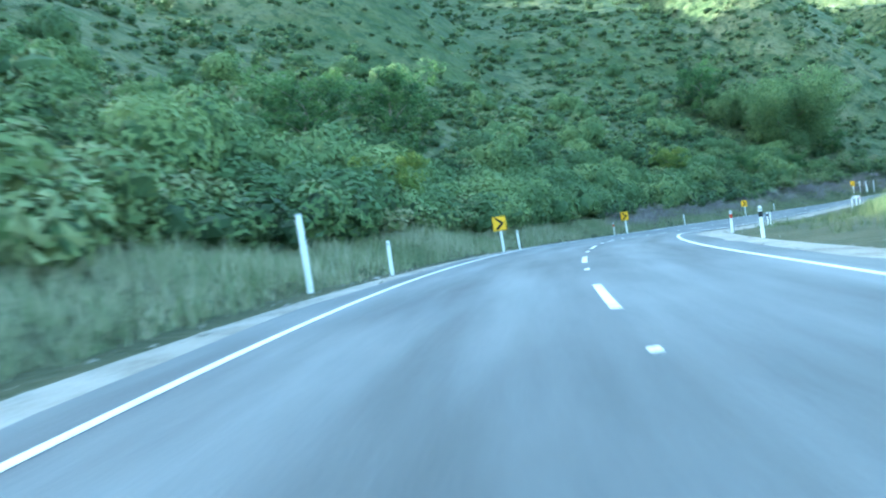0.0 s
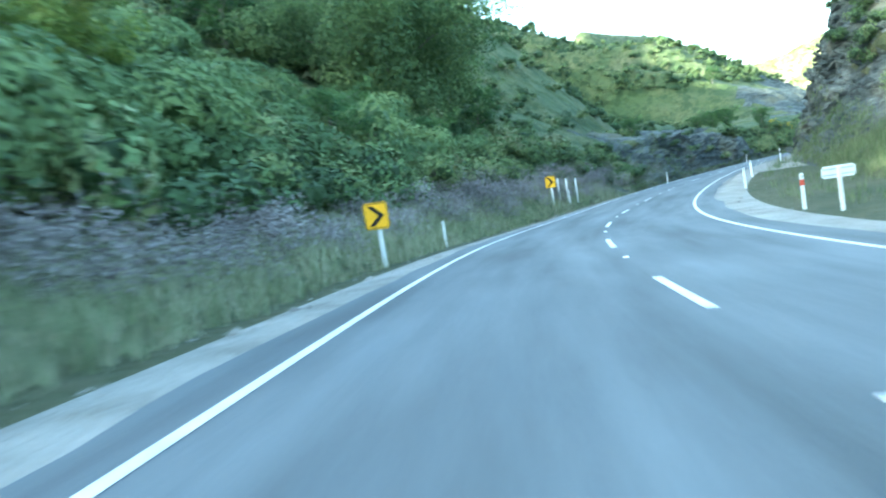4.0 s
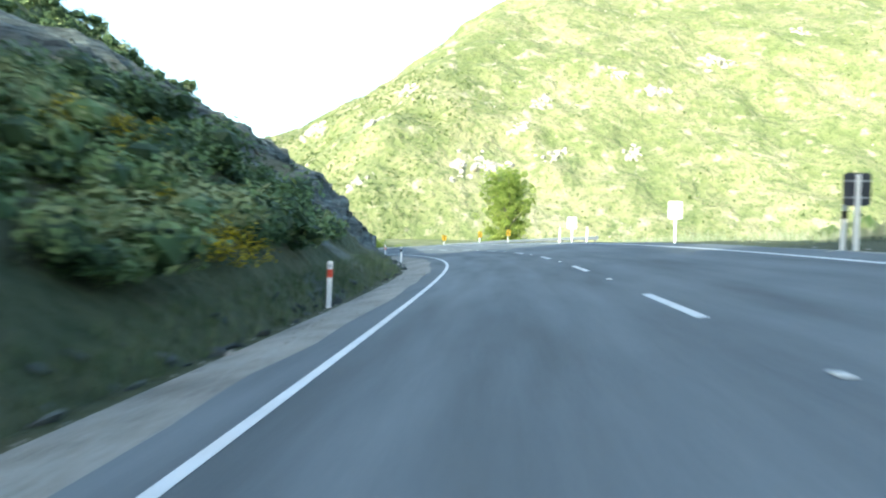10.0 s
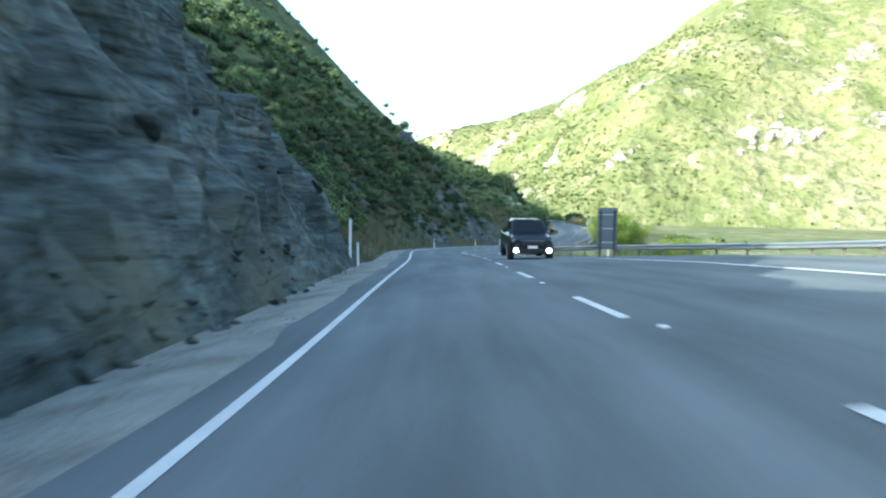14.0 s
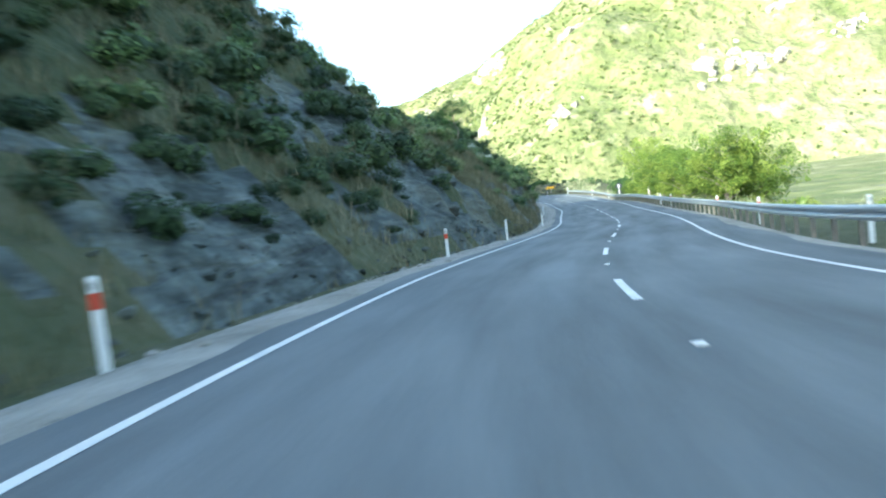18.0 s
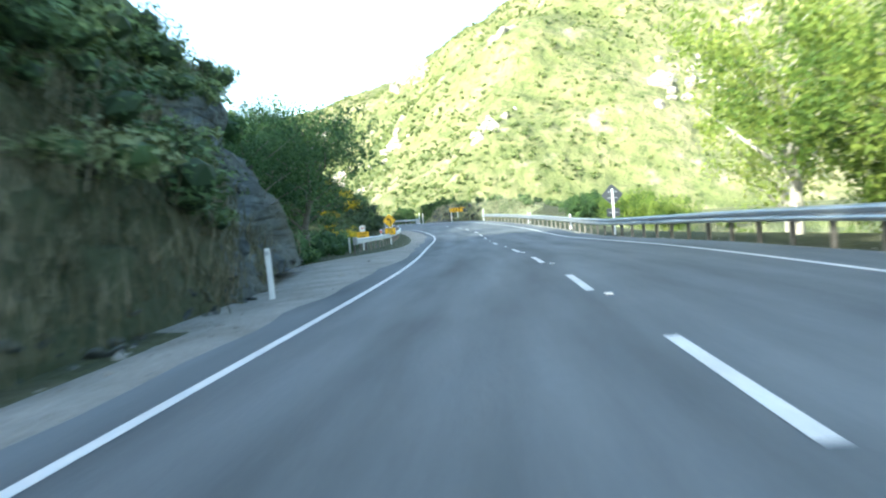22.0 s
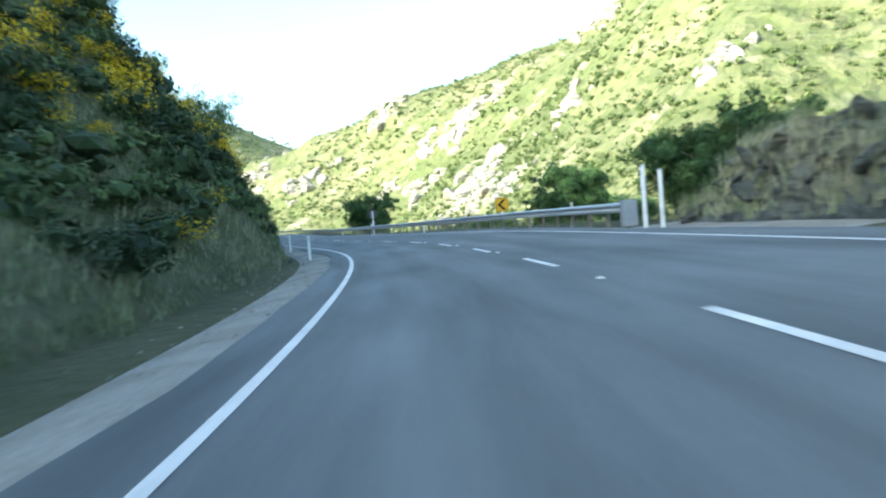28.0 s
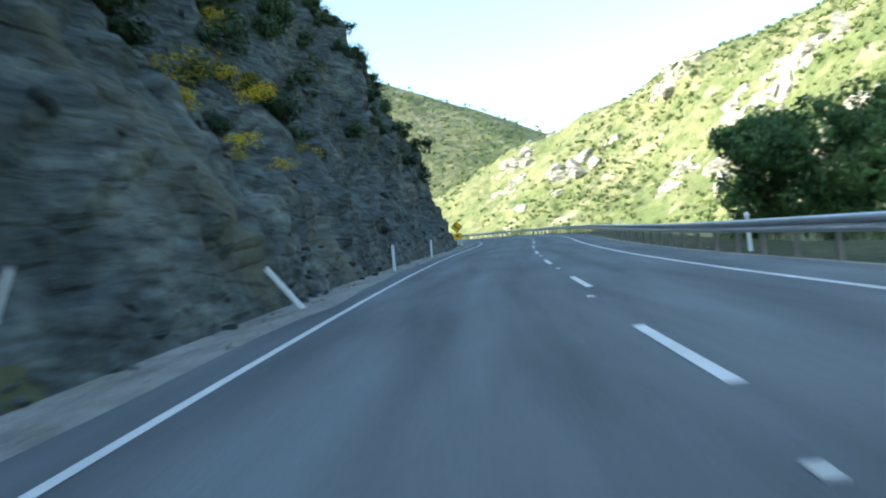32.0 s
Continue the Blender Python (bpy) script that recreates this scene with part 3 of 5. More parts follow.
def ground_at(s, u):
    """A place on the verge or bank at s along and u across."""
    sheet, along = (LEFT_V, LEFT_S) if u < 0 else (RIGHT_V, RIGHT_S)
    if abs(u) < 4.2:
        return Vector(on_road(s, u).tolist())
    row = sheet[int(np.clip(round(s / ALONG), 0, len(along) - 1))]
    mid, rx, ry = (float(line_x(s)), float(line_y(s))), *[float(v) for v in right_way(s)]
    across = (row[:, 0] - mid[0]) * rx + (row[:, 1] - mid[1]) * ry
    k = max(1, int(np.argmax(np.abs(across) >= abs(u))))
    f = float(np.clip((abs(u) - abs(across[k - 1])) / max(abs(across[k]) - abs(across[k - 1]), 1e-6), 0, 1))
    z = float(row[k - 1, 2] * (1 - f) + row[k, 2] * f)
    return Vector((mid[0] + rx * u, mid[1] + ry * u, z))


def stand(s, u, turn=0.0, lean=0.0, sink=0.0):
    """The pose of a thing that stands on the ground, its -y side looking back along the road."""
    p = ground_at(s, u)
    return pose(p.x, p.y, p.z - sink, 0, lean, heading(s) + turn)


def thing(name, label, category, group=""):
    return tagged(new(name), label, category, group)


# ---- marker posts ----
PLASTIC = rough_stuff("white_plastic", [(0.7, 0.71, 0.7), (0.82, 0.82, 0.8)], 3.0, 0.5, 0.05)
RED = rough_stuff("red_reflector", [(0.45, 0.06, 0.03), (0.6, 0.1, 0.06)], 6.0, 0.35, 0)
DARK = rough_stuff("dark_back", [(0.035, 0.04, 0.05), (0.06, 0.065, 0.075)], 2.0, 0.55, 0.1)


def post_shape(width, depth, height, dome=True):
    bm = bmesh.new()
    box(bm, -width / 2, width / 2, -depth / 2, depth / 2, -0.25, height)
    if dome:
        top = [v for v in bm.verts if v.co.z > height - 0.01]
        made = bmesh.ops.extrude_face_region(bm, geom=[f for f in bm.faces if all(v in top for v in f.verts)])
        up = [v for v in made["geom"] if isinstance(v, bmesh.types.BMVert)]
        for v in up:
            v.co = Vector((v.co.x * 0.55, v.co.y * 0.6, height + width * 0.3))
    bmesh.ops.bevel(bm, geom=[e for e in bm.edges if abs(e.verts[0].co.z - e.verts[1].co.z) > 0.3], offset=depth * 0.25, segments=2, affect="EDGES")
    return bm


def marker_post(band, label):
    p = thing("marker_post", label, "marker post", "roadside marker posts")
    part("post", post_shape(0.11, 0.035, 0.98), PLASTIC, p)
    if band:
        bm = bmesh.new()
        box(bm, -0.058, 0.058, -0.021, 0.021, 0.66, 0.84, 0.004)
        part("band", bm, {"red": RED, "dark": BLACK}[band], p, "red reflective band" if band == "red" else "dark band")
    bm = bmesh.new()
    box(bm, -0.03, 0.03, -0.027, -0.02, 0.87, 0.95, 0.003)
    part("reflector", bm, STEEL, p)
    return p


plain_post = marker_post("", "slim white plastic marker post in the gravel verge")
red_post = marker_post("red", "white plastic marker post with a red reflective band")
dark_post = marker_post("dark", "white plastic marker post with a dark band near its top")
first = {}
POSTS = [
    ("p", 82, -5.5), ("p", 101, -5.2), ("r", 123.5, -5.7), ("p", 140.5, -5.8), ("p", 166, -6.2), ("p", 190, -6.4), ("p", 212.5, -5.5), ("p", 237.5, -5.5),
    ("d", 255, -5.8), ("r", 278.5, -5.5), ("d", 311.5, -5.35), ("r", 327.5, -4.9), ("p", 376, -5.6), ("r", 431, -5.3),
    ("p", 463, -5.3), ("r", 450.5, -5.4), ("p", 484.5, -4.9), ("p", 516, -5.6), ("r", 573, -7.9), ("r", 585, -7.2), ("p", 639, -4.9), ("p", 653.5, -4.8),
    ("p", 671, -4.8), ("p", 706, -4.9), ("p", 721, -5.2), ("p", 752, -5.2), ("p", 757, -5.2),
]
POSTS += [
    ("r", 98, 5.4), ("d", 86, 5.4), ("d", 127, 5.3), ("p", 126, 5.7), ("r", 160.5, 5.6), ("p", 154.5, 6.4), ("p", 179, 5.3), ("p", 189.5, 5.3), ("d", 207, 5.4), ("d", 213.5, 5.4),
    ("r", 234.5, 5.3), ("d", 279, 5.35), ("p", 311.5, 4.7), ("p", 310, 6.0), ("r", 381, 6.4), ("r", 411.5, 5.6), ("p", 441, 5.7), ("r", 454.5, 5.6), ("r", 469, 5.7), ("r", 491, 5.7),
    ("p", 498, 5.7), ("r", 553.5, 5.7), ("r", 573, 5.7), ("p", 572, 5.7), ("r", 636, 5.7), ("r", 661, 5.7), ("r", 677, 5.4), ("r", 696.5, 5.7), ("p", 721.5, 5.7), ("p", 745, 5.7),
]
for kind, s, u in POSTS:
    source = {"p": plain_post, "r": red_post, "d": dark_post}[kind]
    m = stand(s, u, random.uniform(-8, 8), random.uniform(-2, 2))
    if kind in first:
        copy_thing(source, m)
    else:
        source.matrix_basis, first[kind] = m, True


def bare_post(s, u, high, width, label, lean=0.0, dark=False):
    p = thing("roadside_post", label, "post")
    p.matrix_basis = stand(s, u, 0, lean)
    part("post", post_shape(width, width * 0.6, high, False), PLASTIC, p)
    bm = bmesh.new()
    box(bm, -width * 0.52, width * 0.52, -width * 0.34, width * 0.34, high - 0.02, high + 0.015, 0.004)
    part("cap", bm, STEEL, p)
    return p


bare_post(76.5, -5.9, 1.75, 0.13, "tall white painted post at the road's edge")
bare_post(98, -11, 0.8, 0.12, "short white post standing in long grass")
bare_post(188.8, -6.7, 1.7, 0.12, "tall white post beside a chevron sign")
bare_post(190, -6.5, 1.7, 0.12, "tall white post beside a chevron sign")
bare_post(191.5, -6.3, 1.75, 0.12, "tall white post at the road's edge")
bare_post(375.5, -5.9, 1.6, 0.11, "tall white post at the foot of the cut")
bare_post(625.6, 4.5, 1.75, 0.12, "tall white post beside the end of a steel barrier")
bare_post(626.4, 5.3, 1.65, 0.12, "tall white post before dark shrubs")
bare_post(597, 5.6, 1.5, 0.1, "white post behind the barrier")
bare_post(415, -6.8, 0.42, 0.03, "short white survey peg on the shaded bank", -10)
bare_post(546, -8.2, 0.9, 0.1, "white post behind the roadside barrier")
bare_post(692, -4.9, 1.15, 0.11, "leaning white marker post knocked askew by the verge", -38)
bare_post(684, -6.3, 0.7, 0.06, "leaning timber stake below the rock face", 24)

# ---- signs ----


def plate(width, height, thick=0.012, corner=0.04):
    bm = bmesh.new()
    box(bm, -width / 2, width / 2, -thick / 2, thick / 2, -height / 2, height / 2)
    edges = [e for e in bm.edges if abs(e.verts[0].co.y - e.verts[1].co.y) > thick / 2]
    bmesh.ops.bevel(bm, geom=edges, offset=corner, segments=4, affect="EDGES")
    return bm


def shape(points, y, thick=0.004):
    """A flat piece from an outline in x and z, its front at y."""
    bm = bmesh.new()
    f = bm.faces.new([bm.verts.new((x, y, z)) for x, z in points])
    made = bmesh.ops.extrude_face_region(bm, geom=[f])
    for v in made["geom"]:
        if isinstance(v, bmesh.types.BMVert):
            v.co.y += thick
    bmesh.ops.recalc_face_normals(bm, faces=bm.faces)
    return bm


def move(bm, x=0.0, y=0.0, z=0.0, spin=0.0):
    bmesh.ops.rotate(bm, verts=bm.verts, cent=(0, 0, 0), matrix=Matrix.Rotation(radians(spin), 3, "Y"))
    bmesh.ops.translate(bm, verts=bm.verts, vec=(x, y, z))
    return bm


def frame_round(width, height, band, y):
    """A thin border line just inside a plate's edge."""
    bm = bmesh.new()
    w, h = width / 2 - 0.025, height / 2 - 0.025
    for x0, x1, z0, z1 in ((-w, w, h - band, h), (-w, w, -h, -h + band), (-w, -w + band, -h + band, h - band), (w - band, w, -h + band, h - band)):
        box(bm, x0, x1, y - 0.002, y + 0.001, z0, z1)
    return bm


def words(text, size, y, parent, material, x=0.0, z=0.0, name="lettering"):
    curve = bpy.data.curves.new(name, "FONT")
    curve.body, curve.size, curve.align_x, curve.align_y, curve.extrude, curve.offset = text, size, "CENTER", "CENTER", 0.002, size * 0.02
    tmp = new(name, curve)
    me = bpy.data.meshes.new_from_object(tmp)
    bpy.data.objects.remove(tmp)
    me.materials.clear()
    me.materials.append(material)
    ob = new(name, me)
    ob.parent = parent
    ob.matrix_basis = pose(x, y, z, 90, 0, 0)
    return ob


def chevron(width, height, y, way=1, x=0.0, thick=0.35):
    w, h, t = width / 2, height / 2, thick * width
    pts = [(-w, h), (-w + t, h), (w, 0), (-w + t, -h), (-w, -h), (w - t, 0)]
    return shape([(x + way * a, b) for a, b in pts][::way], y)


def chevron_sign(s, u, way, label, turn=0.0, base=1.15):
    p = thing("chevron_sign", label, "road sign", "chevron signs")
    p.matrix_basis = stand(s, u, turn)
    part("post", post_shape(0.12, 0.08, base + 0.55, False), PLASTIC, p)
    board = part("board", move(plate(0.75, 0.75), 0, -0.07, base + 0.32), YELLOW, p, "yellow reflective board")
    part("border", move(frame_round(0.75, 0.75, 0.02, -0.077), 0, 0, base + 0.32), BLACK, board)
    part("chevron", move(chevron(0.5, 0.56, -0.081, way), 0, 0, base + 0.32), BLACK, board, "black chevron")
    for z in (base + 0.15, base + 0.5):
        part("bracket", box(bmesh.new(), -0.28, 0.28, -0.062, -0.042, z - 0.02, z + 0.02, 0.003), STEEL, p)
    return p


for s, u, turn in ((98.5, -5.4, -4), (126, -5.6, -8), (158, -6.0, -10), (187, -6.6, -12)):
    chevron_sign(s, u, 1, "yellow chevron sign with black arrow on a white post", turn)
for s, u in ((351, 15.05), (358, 14.35), (367.5, 12.9)):
    chevron_sign(s, u, -1, "sunlit yellow chevron sign on a white post by the lay-by", 25, 1.2)
chevron_sign(646.3, 6.0, -1, "yellow chevron sign on a white post behind the barrier", 0, 1.0)


def diamond_sign(s, u, front, speed, label, turn=0.0, low=1.25, bend=0, size=1.0):
    """A warning diamond over a small plate; front: whether its face is turned to us."""
    p = thing("warning_sign", label, "road sign")
    p.matrix_basis = stand(s, u, turn) @ Matrix.Diagonal((size, size, size, 1))
    part("post", post_shape(0.1, 0.07, low + 1.35, False), PLASTIC, p)
    side = -0.06
    face = YELLOW if front else DARK
    board = part("board", move(plate(0.8, 0.8), 0, side if front else 0.055, 0), face, p, "yellow diamond board" if front else "dull grey back of a diamond board")
    board.matrix_basis = pose(0, 0, low + 1.05, 0, 45, 0)
    wide, tall = (0.88, 0.58) if front else (0.68, 0.44)
    small = part("speed_plate", move(plate(wide, tall, corner=0.03), 0, side if front else 0.055, low + 0.17), face, p, "small plate below the diamond")
    if front:
        part("border", frame_round(0.8, 0.8, 0.02, -0.068), BLACK, board)
        part("border", move(frame_round(wide, tall, 0.015, -0.068), 0, 0, low + 0.17), BLACK, small)
        if speed:
            words(speed, 0.46, -0.072, small, BLACK, 0, low + 0.17)
        else:
            bm = bmesh.new()
            box(bm, -0.16, 0.16, -0.075, -0.068, low + 0.14, low + 0.3)
            part("text_bar", bm, BLACK, small)
        if bend:
            arrow = [(0.05, -0.3), (0.13, -0.3), (0.13, 0.02), (0.06, 0.13), (-0.06, 0.17), (-0.06, 0.26), (-0.26, 0.12), (-0.06, -0.02), (-0.06, 0.07), (0.01, 0.05), (0.05, -0.02)]
        else:
            arrow = [(0.14, -0.3), (0.22, -0.3), (0.22, -0.16), (0.14, -0.06), (-0.06, 0.02), (-0.1, 0.12), (-0.02, 0.12), (-0.14, 0.32), (-0.27, 0.12), (-0.19, 0.12), (-0.16, -0.03), (-0.08, -0.1), (0.1, -0.18), (0.14, -0.22)]
        part("arrow", move(shape(arrow, -0.075), 0, 0, low + 1.05), BLACK, p, "black bend arrow")
    else:
        for z in (low + 0.9, low + 1.2, low + 0.17):
            part("bracket", box(bmesh.new(), -0.24, 0.24, 0.03, 0.047, z - 0.02, z + 0.02, 0.003), STEEL, p)
    return p


diamond_sign(255.6, -5.4, True, "65", "yellow diamond sign with a winding arrow over a 65 plate", -5, 1.05, size=0.72)
diamond_sign(257.5, 4.35, False, "", "unlit back of a diamond warning sign on a white post", 8, 0.65)
diamond_sign(540.3, 5.9, False, "", "unlit back of a diamond warning sign behind the barrier", 5, 0.95)
diamond_sign(679, 6.0, False, "", "weathered back of a diamond warning sign behind the barrier", 5, 0.85)
diamond_sign(559.3, -6.75, True, "75", "yellow diamond sign with a left-bend arrow over a 75 plate", -5, 0.9, 1, 0.9)


diamond_sign(750, -5.6, True, "", "small yellow diamond sign below the far rock face", -4, 0.75)


BOARD_BACK = rough_stuff("board_back", [(0.09, 0.115, 0.14), (0.13, 0.16, 0.19)], 1.5, 0.5, 0.1)


def back_sign(s, u, width, height, low, label, posts=1, material=DARK, turn=0.0, post_material=PLASTIC):
    p = thing("road_sign", label, "road sign")
    p.matrix_basis = stand(s, u, turn)
    part("board", move(plate(width, height), 0, 0.05, low + height / 2), material, p)
    for k in range(posts):
        x = 0.0 if posts == 1 else (k / (posts - 1) - 0.5) * (width - 0.25)
        bm = move(post_shape(0.1, 0.07, low + height * 0.94, False), x, 0, 0)
        part("post", bm, post_material, p)
    for k in range(max(2, int(height / 0.5))):
        z = low + height * (k + 0.5) / max(2, int(height / 0.5))
        bm = bmesh.new()
        box(bm, -width * 0.46, width * 0.46, 0.03, 0.045, z - 0.02, z + 0.02, 0.003)
        part("bracket", bm, STEEL, p)
    return p


back_sign(278.5, 5.4, 0.56, 0.68, 0.92, "dark back of a small road sign on one stout post", 1)
back_sign(295, 6.0, 0.6, 0.75, 1.0, "bright sunlit back of a road sign on a pale post", 1, WHITE)
back_sign(310.8, 5.3, 0.62, 0.75, 0.9, "bright sunlit back of a road sign on a pale post", 1, WHITE)
back_sign(377, 5.4, 0.88, 1.85, 0.4, "tall dark blue-grey back of a direction sign on two posts", 2, BOARD_BACK, 0.0, DARK)
back_sign(360, 21, 0.8, 0.5, 1.4, "small white oval board on a post by the lay-by", 1, WHITE)
back_sign(158, 5.95, 0.8, 0.3, 0.85, "small blank white board on a stout white post", 1, WHITE)

# the roadside notice and the striped hazard marker on the barrier
notice = thing("notice_board", "yellow notice under a white square plate on a post", "road sign")
notice.matrix_basis = stand(551.3, -8.0)
part("post", post_shape(0.1, 0.06, 1.6, False), PLASTIC, notice)
low_plate = part("yellow_plate", move(plate(0.78, 0.42, corner=0.02), 0, -0.05, 0.95), YELLOW, notice)
top_plate = part("white_plate", move(plate(0.36, 0.36, corner=0.02), 0, -0.05, 1.37), WHITE, notice)
for k in range(2):
    bm = bmesh.new()
    box(bm, -0.3 + 0.05 * k, 0.28 - 0.1 * k, -0.062, -0.057, 1.02 - 0.16 * k, 1.07 - 0.16 * k)
    part("text_bar", bm, BLACK, low_plate)
bm = bmesh.new()
box(bm, -0.08, 0.1, -0.062, -0.057, 1.36, 1.44)
part("emblem", bm, RED, top_plate)

hazard = thing("hazard_marker", "black and white diagonally striped hazard marker board", "road sign")
hazard.matrix_basis = stand(580, -6.7)
part("board", move(plate(0.24, 0.9, corner=0.01), 0, -0.03, 0.95), WHITE, hazard)
part("post", post_shape(0.07, 0.05, 1.2, False), STEEL, hazard)
for k in range(3):
    z = 0.62 + 0.3 * k
    part("stripe", shape([(-0.118, z + 0.14), (0.118, z), (0.118, z + 0.13), (-0.118, z + 0.27)], -0.042), BLACK, hazard)

speed_board = thing("chevron_board", "long yellow chevron board reading 75 on three white posts", "road sign")
speed_board.matrix_basis = stand(613.5, 6.8, 6)
for x in (-1.0, 0.0, 1.0):
    part("post", move(post_shape(0.11, 0.09, 1.75, False), x, 0.06, 0), PLASTIC, speed_board)
long_board = part("board", move(plate(2.5, 0.62, 0.02), 0, -0.02, 1.4), YELLOW, speed_board)
part("border", move(frame_round(2.5, 0.62, 0.02, -0.031), 0, 0, 1.4), BLACK, long_board)
for k in range(4):
    part("chevron", move(chevron(0.36, 0.48, -0.036, -1, 0, 0.42), -1.0 + 0.42 * k, 0, 1.4), BLACK, long_board)
words("75", 0.42, -0.036, long_board, BLACK, 0.86, 1.4)

# ---- steel barriers ----
BEAM = [(0.0, 0.0), (0.07, 0.03), (0.085, 0.07), (0.07, 0.11), (0.015, 0.145), (0.015, 0.165), (0.07, 0.2), (0.085, 0.24), (0.07, 0.28), (0.0, 0.31)]


def barrier(name, knots, side, label, material, every=2.0, end_box=False):
    """A W-section rail along knots of (s, u), with posts and spacer blocks; side: the way its face looks (+1 right)."""
    p = thing(name, label, "crash barrier")
    ks = np.array(knots, float)
    s = np.arange(ks[0, 0], ks[-1, 0] + 0.01, 1.0)
    u = np.interp(s, ks[:, 0], ks[:, 1])
    k = np.hanning(9)
    u = np.convolve(np.pad(u, 4, mode="edge"), k / k.sum(), "valid")
    section = np.array(BEAM)
    rows = []
    for back in (0.0, -0.012):
        rows.append(np.stack([on_road(s, u + side * (a + back), 0.42 + b) for a, b in section], 1))
    ring = np.concatenate([rows[0], rows[1][:, ::-1]], 1)
    n, m = ring.shape[:2]
    a = np.arange(n * m).reshape(n, m)
    nxt = np.roll(a, -1, 1)
    faces = np.stack([a[:-1], a[1:], nxt[1:], nxt[:-1]], -1).reshape(-1, 4)
    beam = new("beam", mesh_of("beam", ring.reshape(-1, 3), faces, material))
    beam.parent = p
    bm = bmesh.new()
    box(bm, -0.055, 0.055, -0.05, 0.05, -0.9, 0.71, 0.006)
    post_mesh = bpy.data.meshes.new("post")
    bm.to_mesh(post_mesh)
    bm.free()
    post_mesh.materials.append(TIMBER)
    bm = bmesh.new()
    box(bm, -0.05, 0.05, -0.05, 0.05, 0.45, 0.72, 0.006)
    block_mesh = bpy.data.meshes.new("spacer_block")
    bm.to_mesh(block_mesh)
    bm.free()
    block_mesh.materials.append(TIMBER)
    for q in np.arange(ks[0, 0] + 0.5, ks[-1, 0], every):
        v = float(np.interp(q, s, u))
        for piece, shift in ((post_mesh, 0.17), (block_mesh, 0.06)):
            o = on_road(q, v - side * shift)
            ob = new(piece.name, piece)
            ob.parent = p
            ob.matrix_basis = pose(float(o[0]), float(o[1]), float(o[2]), 0, 0, heading(q))
    for q in (ks[0, 0], ks[-1, 0]):
        v = float(np.interp(q, s, u))
        o = on_road(q, v - side * 0.02)
        bm = bmesh.new()
        w = 0.3 if end_box else 0.06
        box(bm, -0.09 - w / 2, 0.09 + w / 2, -0.12, 0.12, 0.0 if end_box else 0.38, 0.8, 0.02)
        cap = part("end_piece", bm, STEEL, p)
        cap.matrix_basis = pose(float(o[0]), float(o[1]), float(o[2]), 0, 0, heading(q))
    return p


TIMBER = rough_stuff("weathered_timber", [(0.13, 0.115, 0.095), (0.24, 0.22, 0.19)], 2.0, 0.9, 0.3)
PALE = rough_stuff("pale_steel", [(0.55, 0.57, 0.58), (0.68, 0.7, 0.7)], 0.7, 0.5, 0.1, metallic=0.5)
barrier("guardrail", [(338, 19), (355, 17.6), (378, 14.0), (392, 8.6), (404, 5.5), (415, 5.2), (596, 5.3)], -1, "long galvanised steel guardrail above the valley side", STEEL)
barrier("guardrail", [(627.8, 4.8), (640, 5.1), (840, 5.3)], -1, "galvanised steel guardrail with a boxed end by the bend", STEEL, 2.0, True)
barrier("guardrail", [(544, -7.6), (556, -7.0), (580, -6.0), (590, -5.7)], 1, "pale steel guardrail on the verge above a gully", PALE)

# ---- plants and stones ----
GORSE = rough_stuff("gorse_flower", [(0.07, 0.1, 0.03), (0.45, 0.32, 0.012), (0.62, 0.46, 0.02), (0.8, 0.62, 0.04)], 0.5, 0.7, 0, island=0.3, tint=0.15)
LEAF = rough_stuff("broad_leaf", [(0.04, 0.08, 0.03), (0.075, 0.14, 0.045), (0.12, 0.19, 0.06)], 0.12, 0.6, 0, island=0.12, tint=0.34)
LIGHT_LEAF = rough_stuff("pale_leaf", [(0.09, 0.14, 0.028), (0.15, 0.2, 0.045), (0.23, 0.27, 0.06)], 0.12, 0.6, 0, island=0.2, tint=0.28)
DRY_LEAF = rough_stuff("dry_scrub", [(0.07, 0.1, 0.03), (0.13, 0.17, 0.05), (0.22, 0.24, 0.09)], 0.03, 0.8, 0, island=0.1, tint=0.38)
BARK = rough_stuff("bark", [(0.10, 0.085, 0.065), (0.2, 0.175, 0.14), (0.3, 0.28, 0.24)], 1.2, 0.95, 0.6)
PALE_BARK = rough_stuff("pale_bark", [(0.3, 0.27, 0.22), (0.45, 0.42, 0.36), (0.58, 0.55, 0.48)], 1.2, 0.9, 0.4)
GRASS = rough_stuff("dry_grass", [(0.15, 0.19, 0.09), (0.24, 0.265, 0.15), (0.37, 0.36, 0.25)], 0.2, 0.9, 0, island=0.4)
VERGE_GRASS = rough_stuff("green_verge_grass", [(0.065, 0.1, 0.04), (0.11, 0.145, 0.065), (0.19, 0.2, 0.11)], 0.2, 0.9, 0, island=0.4)
BANK_GRASS = rough_stuff("shaded_bank_grass", [(0.075, 0.08, 0.04), (0.135, 0.125, 0.068), (0.23, 0.195, 0.125)], 0.2, 0.9, 0, island=0.4)
TWIG = rough_stuff("bare_twig", [(0.13, 0.115, 0.11), (0.22, 0.2, 0.195), (0.32, 0.3, 0.3)], 0.6, 0.95, 0, island=0.3, tint=0.26)
BLOSSOM = rough_stuff("white_blossom", [(0.45, 0.47, 0.42), (0.65, 0.66, 0.6)], 0.6, 0.8, 0, island=0.3)
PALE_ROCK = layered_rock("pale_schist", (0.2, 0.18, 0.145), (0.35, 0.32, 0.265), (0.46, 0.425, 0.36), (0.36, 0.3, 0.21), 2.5)


